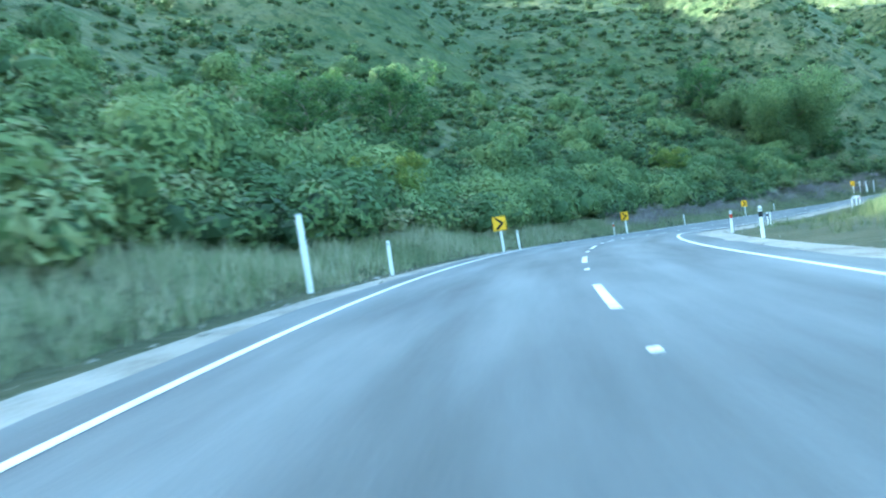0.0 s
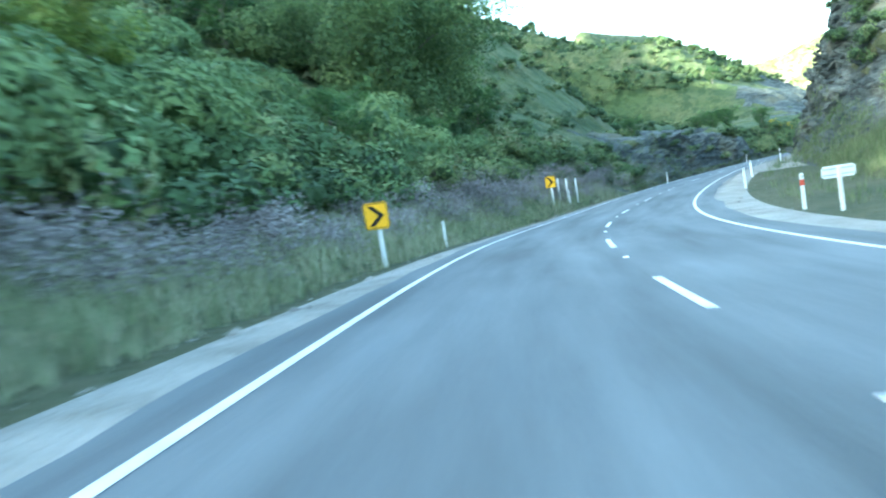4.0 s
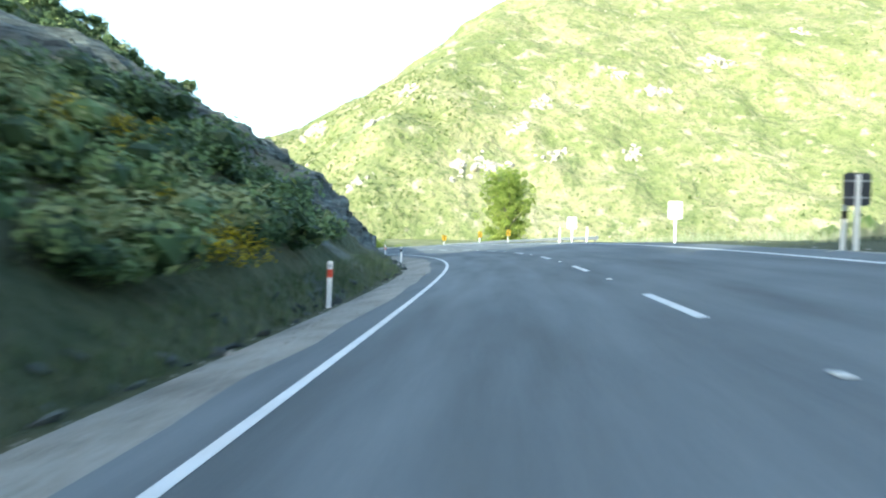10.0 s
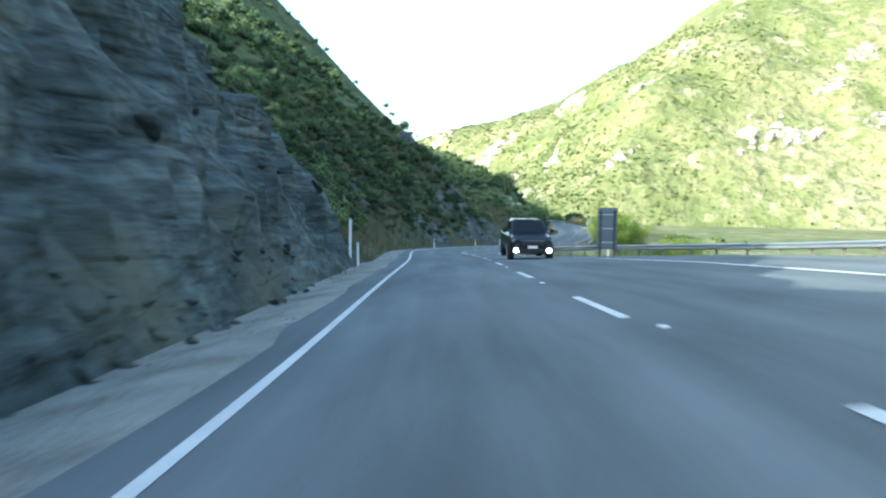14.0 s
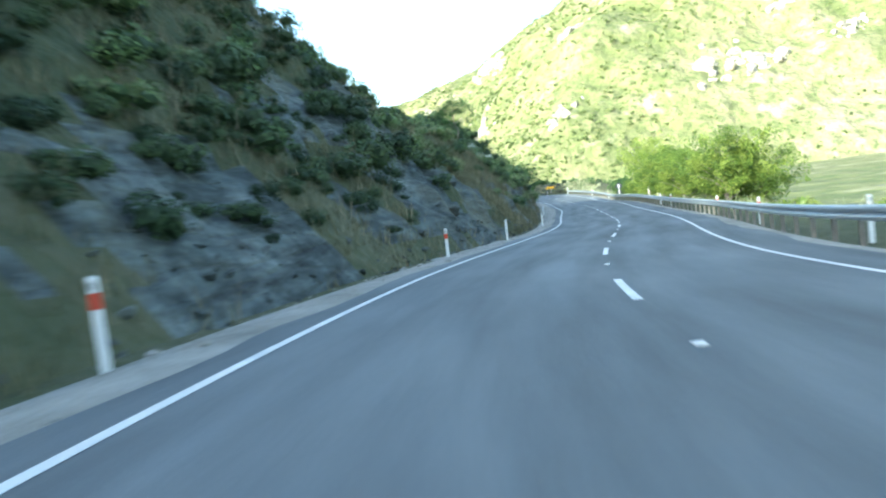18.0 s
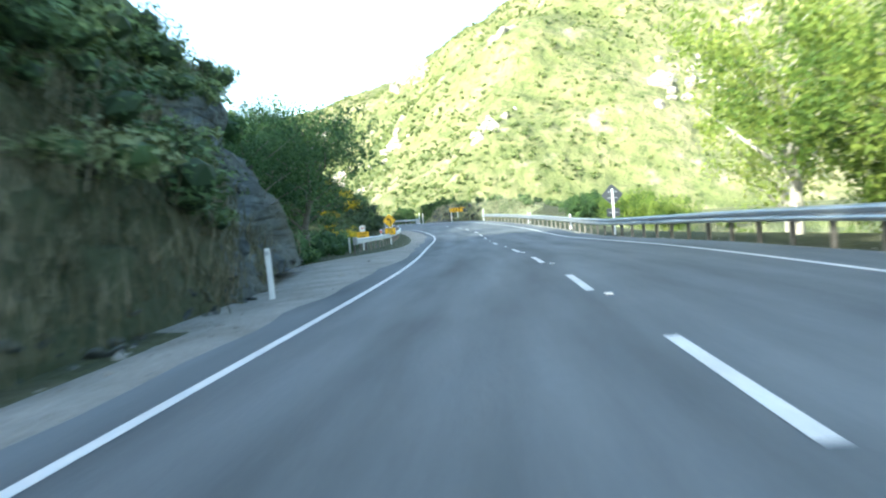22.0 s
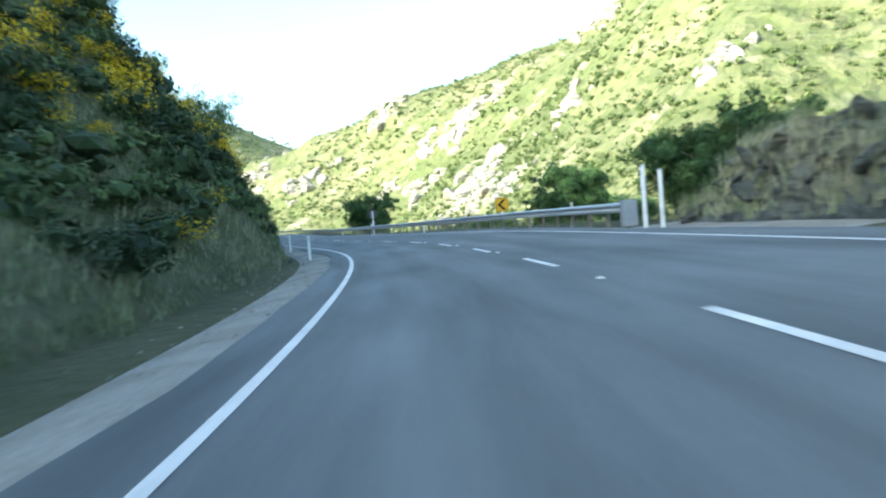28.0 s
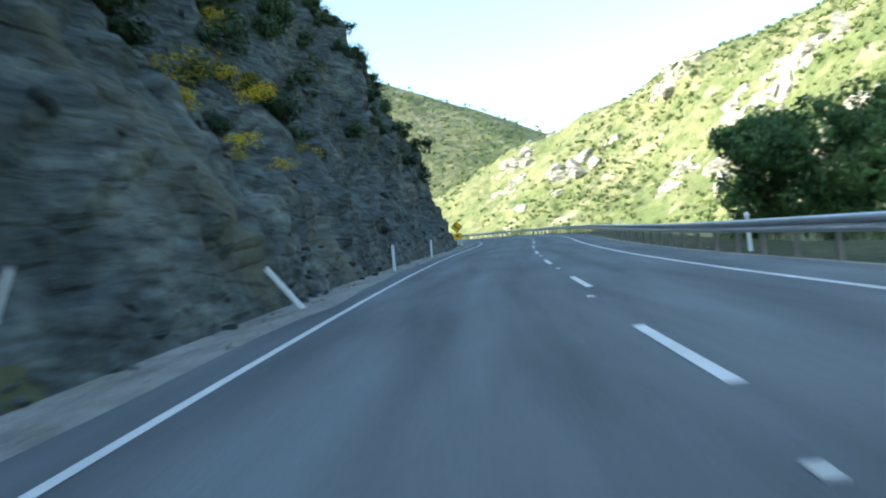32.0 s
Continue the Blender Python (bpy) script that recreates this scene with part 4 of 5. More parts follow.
def thin_leaf(m, share=0.35):
    """Lets part of the light through the leaves of a material."""
    n, l = m.node_tree.nodes, m.node_tree.links
    b, out = n["Principled BSDF"], n["Material Output"]
    through_leaf, mix = n.new("ShaderNodeBsdfTranslucent"), n.new("ShaderNodeMixShader")
    l.new(b.inputs["Base Color"].links[0].from_socket, through_leaf.inputs["Color"])
    mix.inputs[0].default_value = share
    l.new(b.outputs[0], mix.inputs[1])
    l.new(through_leaf.outputs[0], mix.inputs[2])
    l.new(mix.outputs[0], out.inputs["Surface"])


# darkened leaf green: the shade of deep gaps is put into its colour
DEEP_LEAF = rough_stuff("gap_shaded_green_leaf", [(0.02, 0.036, 0.014), (0.04, 0.066, 0.024), (0.07, 0.1, 0.036)], 0.09, 0.7, 0, island=0.12, tint=0.4)
SOFT_LEAF = rough_stuff("grey_green_leaf", [(0.085, 0.135, 0.055), (0.13, 0.19, 0.075), (0.19, 0.25, 0.095)], 0.12, 0.7, 0, island=0.06, tint=0.42)
GLOSS_LEAF = rough_stuff("summer_leaf", [(0.07, 0.12, 0.02), (0.15, 0.22, 0.035), (0.28, 0.34, 0.065)], 0.12, 0.6, 0, island=0.2, tint=0.4)
# leaf colours lightened past foliage range: sunlight on the crowns is painted in
SUN_LEAF = rough_stuff("sun_brightened_leaf", [(0.17, 0.24, 0.04), (0.3, 0.37, 0.07), (0.44, 0.48, 0.12)], 0.12, 0.6, 0, island=0.2, tint=0.3)
for m in (LEAF, LIGHT_LEAF, SUN_LEAF, GLOSS_LEAF, SOFT_LEAF, GORSE):
    thin_leaf(m, 0.5 if m == SUN_LEAF else 0.35)
rng = np.random.default_rng(11)


def leaves(centres, size, out=None, loose=0.65):
    """Small three-cornered leaves at the centres, lying across the directions out, or turned at random: their corners and faces."""
    n = len(centres)
    face = rng.normal(size=(n, 3)) if out is None else out + loose * rng.normal(size=(n, 3))
    face /= np.linalg.norm(face, axis=1)[:, None] + 1e-9
    a = np.cross(face, rng.normal(size=(n, 3)))
    a /= np.linalg.norm(a, axis=1)[:, None] + 1e-9
    b = np.cross(face, a)
    k = (size * rng.uniform(0.6, 1.3, n))[:, None]
    v = np.stack([centres - a * k - b * k * 0.45, centres - a * k * 0.6 + b * k * 0.5, centres + a * k], 1).reshape(-1, 3)
    return v, np.arange(3 * n).reshape(-1, 3)


def ball(detail):
    bm = bmesh.new()
    bmesh.ops.create_icosphere(bm, subdivisions=detail, radius=1.0)
    v = np.array([q.co for q in bm.verts])
    f = np.array([[q.index for q in t.verts] for t in bm.faces])
    bm.free()
    return v, f


BALL, FINE_BALL = ball(1), ball(2)


def clump(n, size, lumps=6, squash=0.8, cores=2, loose=0.4, core=0.7, skin=BALL, shell=(0.55, 1.12)):
    """A shrub about 1 m in radius standing on z = 0: knobbly lumps under a skin of leaves that follow them."""
    at = np.clip(rng.normal(size=(lumps, 3)), -1.15, 1.15) * np.array([0.45, 0.45, 0.22]) + (0, 0, 0.45)
    r = np.sort(rng.uniform(0.35, 0.62, lumps))[::-1]
    which = rng.integers(0, lumps, n)
    d = rng.normal(size=(n, 3)) + (0, 0, 0.35)
    d /= np.linalg.norm(d, axis=1)[:, None]
    p = at[which] + d * (r[which] * rng.uniform(*shell, n) ** 0.6)[:, None]
    p[:, 2] = np.abs(p[:, 2])
    v, f = leaves(p, size, d, loose)
    vs, fs, base = [v], [f], len(v)
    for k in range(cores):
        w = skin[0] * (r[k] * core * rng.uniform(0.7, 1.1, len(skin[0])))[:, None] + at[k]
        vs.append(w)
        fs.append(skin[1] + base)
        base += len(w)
    v = np.concatenate(vs) * np.array([1, 1, squash])
    return v, np.concatenate(fs), 3 * n


def give_tint(ob, values):
    ob.data.attributes.new("tint", "FLOAT", "POINT").data.foreach_set("value", np.asarray(values, np.float32))


def spread(name, variants, places, scales, material, label, category, squash=None):
    """Joins many copies of the variants, turned and scaled, into one object of stuff."""
    vs, fs, tints, base = [], [], [], 0
    which = rng.integers(0, len(variants), len(places))
    for k, (v, f, *inner) in enumerate(variants):
        sel = np.nonzero(which == k)[0]
        if not len(sel):
            continue
        a = rng.uniform(0, 2 * np.pi, len(sel))
        c, s_ = np.cos(a)[:, None], np.sin(a)[:, None]
        x = (v[None, :, 0] * c - v[None, :, 1] * s_) * scales[sel][:, None]
        y = (v[None, :, 0] * s_ + v[None, :, 1] * c) * scales[sel][:, None]
        z = np.broadcast_to(v[None, :, 2], x.shape) * scales[sel][:, None] * rng.uniform(0.75, 1.25, len(sel))[:, None]
        out = np.stack([x, y, z], -1) + places[sel][:, None, :]
        vs.append(out.reshape(-1, 3))
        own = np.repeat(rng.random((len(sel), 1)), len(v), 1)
        # inner cores tinted darker: the shade inside a shrub put into its colour
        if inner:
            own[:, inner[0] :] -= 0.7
        tints.append(own.ravel())
        fs.append((f[None] + (np.arange(len(sel)) * len(v))[:, None, None]).reshape(-1, f.shape[1]) + base)
        base += len(sel) * len(v)
    ob = new(name, mesh_of(name, np.concatenate(vs), np.concatenate(fs), material))
    give_tint(ob, np.concatenate(tints))
    return tagged(ob, label, category, kind="stuff")


def picks(sheet, along, n, s0, s1, c0, c1, keep=None, power=1.0):
    """Random places on a bank sheet between s0 and s1 and its columns c0 to c1."""
    r = rng.uniform(s0 / ALONG, s1 / ALONG - 1, n)
    c = c0 + (c1 - c0) * rng.uniform(0, 1, n) ** power
    ri, ci = r.astype(int), np.clip(c.astype(int), 0, sheet.shape[1] - 2)
    fr, fc = (r - ri)[:, None], (c - ci)[:, None]
    p = (sheet[ri, ci] * (1 - fr) + sheet[np.minimum(ri + 1, len(sheet) - 1), ci] * fr) * (1 - fc) + sheet[ri, ci + 1] * fc
    if keep is not None:
        m = keep(p, ri, ci)
        p = p[m]
    return p


def not_rock(kinds):
    return lambda p, r, c: (kinds[np.clip(r, 0, len(kinds) - 1), np.clip(c, 0, kinds.shape[1] - 1)] != 2)


near_shrubs = [clump(450, 0.095, 6, 0.8, 3, 0.4, 0.7) for _ in range(7)]
mid_shrubs = [clump(90, 0.16, 4, 0.8, 2, 0.4, 0.8) for _ in range(6)]
fine_shrubs = [clump(560, 0.095, 6, 0.85, 4, 0.25, 0.6, BALL, (0.75, 1.12)) for _ in range(6)]
far_shrubs = [clump(90, 0.17, 4, 0.8, 2, 0.4, 0.8) for _ in range(8)]
HILL_LEAF = rough_stuff("hill_scrub_leaf", [(0.035, 0.06, 0.022), (0.088, 0.13, 0.046), (0.145, 0.18, 0.066), (0.2, 0.205, 0.11)], 0.05, 0.8, 0, island=0.1, tint=0.3)
free = not_rock(LEFT_K)
# the long hillside over the first bend
p = np.concatenate([picks(LEFT_V, LEFT_S, 4600, 40, 200, 33, 63, free, 0.9), picks(LEFT_V, LEFT_S, 600, 198, 240, 38, 63, free)])
far_scale = 0.55 + 0.85 * rng.random(len(p)) ** 1.5 + 0.9 * (rng.random(len(p)) > 0.93)
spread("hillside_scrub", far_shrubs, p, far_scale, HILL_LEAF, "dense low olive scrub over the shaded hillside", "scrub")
flat = LEFT_V.reshape(-1, 3)
flat = flat[(flat[:, 0] > 15) & (flat[:, 0] < 215) & (flat[:, 1] > 125) & (flat[:, 1] < 300) & (flat[:, 2] > 5)]
p = flat[rng.integers(0, len(flat), 4400)] + rng.normal(size=(4400, 3)) * (1.2, 1.2, 0) - np.array([0, 0, 0.5])
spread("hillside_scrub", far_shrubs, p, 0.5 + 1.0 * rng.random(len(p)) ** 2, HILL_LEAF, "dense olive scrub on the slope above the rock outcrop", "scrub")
p = picks(LEFT_V, LEFT_S, 300, 200, 250, 34, 60, free)
spread("hillside_scrub", mid_shrubs, p, rng.uniform(0.6, 1.2, len(p)), HILL_LEAF, "low scrub above the rock outcrop", "scrub")
p = picks(LEFT_V, LEFT_S, 900, 50, 200, 14, 35, free)
spread("hillside_scrub", fine_shrubs, p, rng.uniform(0.7, 1.8, len(p)), HILL_LEAF, "rounded olive bushes low on the hillside", "scrub")
p = NEAR_V[5:66, 4:34].reshape(-1, 3) + rng.normal(size=(61 * 30, 3)) * (2, 2, 0) - np.array([0, 0, 1.4])
spread("hillside_scrub", far_shrubs, p, rng.uniform(1.8, 3.8, len(p)), HILL_LEAF, "low scrub over the hill behind the first bend", "scrub")
hill_bushes = [clump(80, 0.15, 4, 0.8, 2, 0.3, 0.75) for _ in range(6)]
for sheet in (SHOULDER_V[34:67, 6:54], HILLTOP_V[20:68, 3:34]):
    flat = np.concatenate([sheet.reshape(-1, 3)] * 2)
    p = flat + rng.normal(size=flat.shape) * (1.3, 1.3, 0) - np.array([0, 0, 0.9])
    spread("hillside_scrub", hill_bushes, p, rng.uniform(0.8, 1.7, len(p)), HILL_LEAF, "olive scrub over the added sun-blocking shoulder and hilltop", "scrub")
p = BACK_V[4:66, 3:57].reshape(-1, 3)[::3] + rng.normal(size=(1116, 3)) * (1.5, 1.5, 0) - np.array([0, 0, 1.0])
spread("hillside_scrub", far_shrubs, p, rng.uniform(0.8, 2.2, len(p)), HILL_LEAF, "low scrub over the added hill behind the left bank", "scrub")
p = picks(LEFT_V, LEFT_S, 170, 55, 175, 12, 28, free)
spread("roadside_scrub", fine_shrubs, p, rng.uniform(0.9, 2.0, len(p)), SCRUB, "tall green scrub above the grassy verge", "scrub")
big_shrubs = [clump(2100, 0.075, 9, 0.95, 5, 0.22, 0.58, FINE_BALL, (0.86, 1.1)) for _ in range(5)]
p = np.concatenate([picks(LEFT_V, LEFT_S, 110, 84, 150, 14, 34, free), picks(LEFT_V, LEFT_S, 60, 120, 190, 20, 36, free), picks(LEFT_V, LEFT_S, 60, 70, 190, 34, 48, free)])
spread("roadside_scrub", big_shrubs, p, rng.uniform(1.4, 2.7, len(p)), SOFT_LEAF, "tall rounded grey-green bushes over the lower hillside", "scrub")
p = picks(LEFT_V, LEFT_S, 180, 150, 205, 16, 34, free)
spread("roadside_scrub", fine_shrubs, p, rng.uniform(0.5, 1.2, len(p)), HILL_LEAF, "low olive scrub above the leafless thicket", "scrub")
p = picks(LEFT_V, LEFT_S, 350, 128, 205, 5, 17, free)
spread("bare_scrub", [clump(420, 0.05, 7, 0.8, 0, 1.5) for _ in range(3)], p, rng.uniform(0.6, 1.3, len(p)), TWIG, "grey-brown leafless scrub along the verge", "scrub")
p = picks(LEFT_V, LEFT_S, 45, 60, 230, 30, 60, free)
spread("dead_shrub", [clump(110, 0.035, 5, 1.2, 0) for _ in range(3)], p, rng.uniform(0.6, 1.2, len(p)), TWIG, "bleached dead shrubs scattered over the hillside", "shrub")
# the banks further along
p = np.concatenate([picks(LEFT_V, LEFT_S, 380, 238, 298, 8, 27, free), picks(LEFT_V, LEFT_S, 30, 298, 372, 34, 50, free), picks(LEFT_V, LEFT_S, 300, 379, 425, 10, 40, free), picks(LEFT_V, LEFT_S, 220, 425, 530, 24, 44, free), picks(LEFT_V, LEFT_S, 60, 425, 530, 8, 24, free), picks(LEFT_V, LEFT_S, 300, 385, 445, 15, 42, free), picks(LEFT_V, LEFT_S, 40, 426, 472, 8, 30), picks(LEFT_V, LEFT_S, 40, 486, 532, 14, 28, free)])
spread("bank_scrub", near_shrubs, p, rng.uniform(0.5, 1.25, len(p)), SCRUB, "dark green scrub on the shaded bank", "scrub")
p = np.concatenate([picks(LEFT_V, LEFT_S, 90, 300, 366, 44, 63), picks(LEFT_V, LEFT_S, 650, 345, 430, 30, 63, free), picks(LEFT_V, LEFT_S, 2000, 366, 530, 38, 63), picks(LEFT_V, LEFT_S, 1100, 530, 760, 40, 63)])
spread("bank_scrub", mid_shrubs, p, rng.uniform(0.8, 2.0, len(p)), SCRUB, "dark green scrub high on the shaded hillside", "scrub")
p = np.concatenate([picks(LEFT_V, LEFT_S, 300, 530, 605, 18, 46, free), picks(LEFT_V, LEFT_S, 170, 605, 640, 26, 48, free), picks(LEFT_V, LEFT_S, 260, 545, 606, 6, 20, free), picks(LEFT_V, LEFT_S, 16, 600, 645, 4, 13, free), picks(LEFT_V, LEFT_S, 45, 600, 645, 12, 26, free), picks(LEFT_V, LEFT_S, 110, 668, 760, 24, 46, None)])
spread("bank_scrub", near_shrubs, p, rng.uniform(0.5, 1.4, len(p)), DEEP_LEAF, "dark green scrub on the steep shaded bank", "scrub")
p = picks(LEFT_V, LEFT_S, 330, 578, 645, 9, 27, free)
spread("bank_scrub", mid_shrubs, p, rng.uniform(0.35, 0.9, len(p)), HILL_LEAF, "low olive scrub and bracken on the soil bank", "scrub")
p = np.array([tuple(ground_at(q, v)) for q, v in zip(rng.uniform(527, 553, 85), rng.uniform(-15, -8.8, 85))])
spread("undergrowth", near_shrubs, p, rng.uniform(0.8, 1.7, len(p)), LEAF, "dark dense undergrowth below the roadside trees", "scrub")
p = picks(LEFT_V, LEFT_S, 140, 578, 605, 14, 46)
spread("bank_scrub", near_shrubs, p, rng.uniform(0.7, 1.6, len(p)), SCRUB, "dark scrub on the bank beyond the roadside barrier", "scrub")
p = np.concatenate([picks(LEFT_V, LEFT_S, 90, 652, 672, 14, 46), picks(LEFT_V, LEFT_S, 80, 634, 652, 26, 46), picks(LEFT_V, LEFT_S, 24, 645, 668, 6, 16)])
spread("bank_scrub", fine_shrubs, p, rng.uniform(0.45, 1.1, len(p)), SCRUB, "dark fine-leaved scrub over the bank before the last cutting", "scrub")
p = np.concatenate([picks(LEFT_V, LEFT_S, 300, 398, 442, 13, 44, free), picks(LEFT_V, LEFT_S, 60, 442, 470, 22, 40, free), picks(LEFT_V, LEFT_S, 50, 420, 465, 7, 24), picks(LEFT_V, LEFT_S, 150, 575, 612, 9, 40, free)])
spread("bank_scrub", fine_shrubs, p, rng.uniform(0.5, 1.5, len(p)), DEEP_LEAF, "thick dark scrub over the upper bank", "scrub")
p = picks(LEFT_V, LEFT_S, 480, 574, 642, 9, 46, free)
spread("bank_scrub", mid_shrubs, p, rng.uniform(0.5, 1.2, len(p)), DEEP_LEAF, "dark heath between the gorse on the steep bank", "scrub")
p = picks(LEFT_V, LEFT_S, 150, 470, 530, 25, 44)
spread("bank_scrub", near_shrubs, p, rng.uniform(0.6, 1.3, len(p)), SCRUB, "dark bushes crowding the top of the cut bank", "scrub")
low = np.concatenate([picks(LEFT_V, LEFT_S, 300, 412, 458, 5, 28), picks(LEFT_V, LEFT_S, 170, 418, 450, 4, 22)])
spread("bank_scrub", fine_shrubs, low, rng.uniform(0.2, 0.75, len(low)), DEEP_LEAF, "small dark tufts of scrub rooted in the rock", "scrub")
p = np.concatenate([picks(LEFT_V, LEFT_S, 270, 655, 700, 20, 46), picks(LEFT_V, LEFT_S, 100, 700, 745, 26, 46), picks(LEFT_V, LEFT_S, 70, 696, 765, 14, 30)])
spread("bank_scrub", fine_shrubs, p, rng.uniform(0.6, 1.4, len(p)), DEEP_LEAF, "thick dark green scrub above the last rock face", "scrub")
# green growth on the first outcrop and in the cutting opposite
p = np.concatenate([picks(LEFT_V, LEFT_S, 60, 198, 211, 9, 40), picks(LEFT_V, LEFT_S, 24, 214, 246, 6, 40)])
spread("outcrop_scrub", fine_shrubs, p, rng.uniform(0.35, 0.95, len(p)), SCRUB, "low green scrub creeping over the rock outcrop", "scrub")
p = np.concatenate([picks(RIGHT_V, RIGHT_S, 170, 212, 250, 3, 17), picks(RIGHT_V, RIGHT_S, 60, 212, 253, 16, 30), picks(RIGHT_V, RIGHT_S, 90, 226, 255, 25, 34)])
spread("outcrop_scrub", fine_shrubs, p, rng.uniform(0.25, 0.65, len(p)), SCRUB, "dark green growth in the rock cutting", "scrub")
p = picks(RIGHT_V, RIGHT_S, 22, 238, 254, 25, 33)
spread("gorse", near_shrubs, p, rng.uniform(0.4, 0.9, len(p)), GORSE, "yellow gorse along the top of the rock cutting", "gorse")
# gorse in flower
gorse_bushes = [clump(460, 0.07, 8, 0.8, 0) for _ in range(4)]
for s0, u0, reach, n in ((582, -13, 2.5, 13), (590, -15, 3, 15), (592, -11, 2, 10), (600, -13, 3, 13), (603, -18, 3, 10), (628, -10.5, 2.5, 11), (634, -12, 2.5, 12), (640, -9, 2, 11), (646, -9.5, 2, 11), (651, -9.5, 1.5, 7), (655, -9, 1.2, 6), (698, -8, 1.5, 4), (703, -9.5, 1.5, 5), (708, -9.5, 1.2, 3), (276.2, -9.3, 1.0, 8), (274.6, -7.0, 0.6, 4), (262.5, -9.7, 1.2, 4), (162.5, -13.2, 1.0, 3)):
    spots = [ground_at(s0 + rng.normal() * reach, u0 + rng.normal() * reach * 0.5) for _ in range(n)]
    spread("gorse", gorse_bushes, np.array([tuple(q) for q in spots]) + np.array([0, 0, 0.35]), rng.uniform(0.5, 1.15, n) * (0.65 if reach < 1.1 else 1.0), GORSE, "patch of bright yellow gorse in flower on the bank", "gorse")
p = np.array([tuple(ground_at(q, v)) for q, v in ((294.5, -10.6), (293.5, -10.9), (295.4, -10.8), (430, -13.8), (431, -14.3), (429, -14), (506, -11.4), (508, -11.6), (512, -11), (504, -12), (510, -12.4))])
spread("flowering_shrub", [clump(200, 0.075, 8, 0.8, 0) for _ in range(2)], p, rng.uniform(0.6, 1.0, len(p)), BLOSSOM, "pale white-flowering shrubs on the bank", "shrub")

# grass: tufts of bent blades
def tuft(n, high):
    root = rng.normal(size=(n, 3)) * (0.16, 0.16, 0)
    lean = rng.normal(size=(n, 3)) * 0.28 * high
    tip = root + lean + np.array([0, 0, 1]) * (high * rng.uniform(0.6, 1.2, n))[:, None]
    side = rng.normal(size=(n, 3)) * (1, 1, 0)
    side = side / np.linalg.norm(side, axis=1)[:, None] * 0.014
    return np.stack([root - side, root + side, tip], 1).reshape(-1, 3), np.arange(3 * n).reshape(-1, 3)


tufts = [tuft(11, 0.5) for _ in range(5)]
p = np.concatenate([picks(LEFT_V, LEFT_S, 9000, 58, 205, 2.6, 12, free), picks(LEFT_V, LEFT_S, 700, 590, 650, 2.8, 22, free), picks(LEFT_V, LEFT_S, 1500, 650, 760, 6, 24, free)])
spread("grass", tufts, picks(LEFT_V, LEFT_S, 1600, 197, 222, 6, 42), rng.uniform(0.4, 0.9, 1600), VERGE_GRASS, "rank green grass hanging over the outcrop", "grass")
spread("grass", tufts, picks(LEFT_V, LEFT_S, 2600, 205, 300, 2.7, 6), rng.uniform(0.25, 0.6, 2600), VERGE_GRASS, "short green grass along the foot of the bank", "grass")
spread("grass", tufts, picks(LEFT_V, LEFT_S, 13000, 366, 545, 2.8, 30, free), rng.uniform(0.5, 1.3, 13000), BANK_GRASS, "dull brown-green grass on the shaded cut bank", "grass")
spread("grass", tufts, p, rng.uniform(0.4, 1.1, len(p)), GRASS, "long dull green and straw-coloured verge grass", "grass")
spread("grass", tufts, picks(RIGHT_V, RIGHT_S, 7000, 58, 205, 2.2, 14), rng.uniform(0.4, 1.1, 7000), VERGE_GRASS, "green grass inside the first bend", "grass")
p = np.concatenate([picks(RIGHT_V, RIGHT_S, 3500, 250, 345, 2.6, 30), picks(RIGHT_V, RIGHT_S, 2500, 345, 600, 2.8, 20), picks(RIGHT_V, RIGHT_S, 1200, 588, 630, 3, 30), picks(RIGHT_V, RIGHT_S, 1500, 630, 800, 2.8, 20)])
spread("grass", tufts, p, rng.uniform(0.5, 1.3, len(p)), GRASS, "long grass beyond the far road edge", "grass")

# right-hand scrub, in the field and along the valley side
p = np.concatenate([picks(RIGHT_V, RIGHT_S, 50, 264, 300, 16, 34), picks(RIGHT_V, RIGHT_S, 420, 330, 585, 34, 58), picks(RIGHT_V, RIGHT_S, 260, 640, 850, 28, 56)])
spread("valley_scrub", mid_shrubs, p, rng.uniform(0.7, 1.9, len(p)), LIGHT_LEAF, "green bushes below the road on the valley side", "scrub")
p = np.concatenate([picks(RIGHT_V, RIGHT_S, 40, 345, 390, 34, 44), picks(RIGHT_V, RIGHT_S, 60, 255, 330, 36, 50)])
spread("gorse", [clump(260, 0.07, 8, 0.8, 0) for _ in range(3)], p, rng.uniform(0.5, 1.1, len(p)), GORSE, "sunlit yellow gorse beyond the lay-by", "gorse")
p = np.concatenate([picks(RIGHT_V, RIGHT_S, 40, 592, 622, 26, 38), picks(RIGHT_V, RIGHT_S, 60, 630, 652, 30, 44)])
spread("bank_scrub", near_shrubs, p, rng.uniform(0.5, 1.0, len(p)), SCRUB, "dark shrubs on the bank behind the chevron board", "scrub")
p = np.concatenate([picks(RIGHT_V, RIGHT_S, 140, 198, 246, 24, 44), picks(RIGHT_V, RIGHT_S, 120, 165, 205, 18, 44)])
spread("bank_scrub", near_shrubs, p, rng.uniform(0.6, 1.3, len(p)), SCRUB, "scrub clinging to the top of the rock cutting", "scrub")

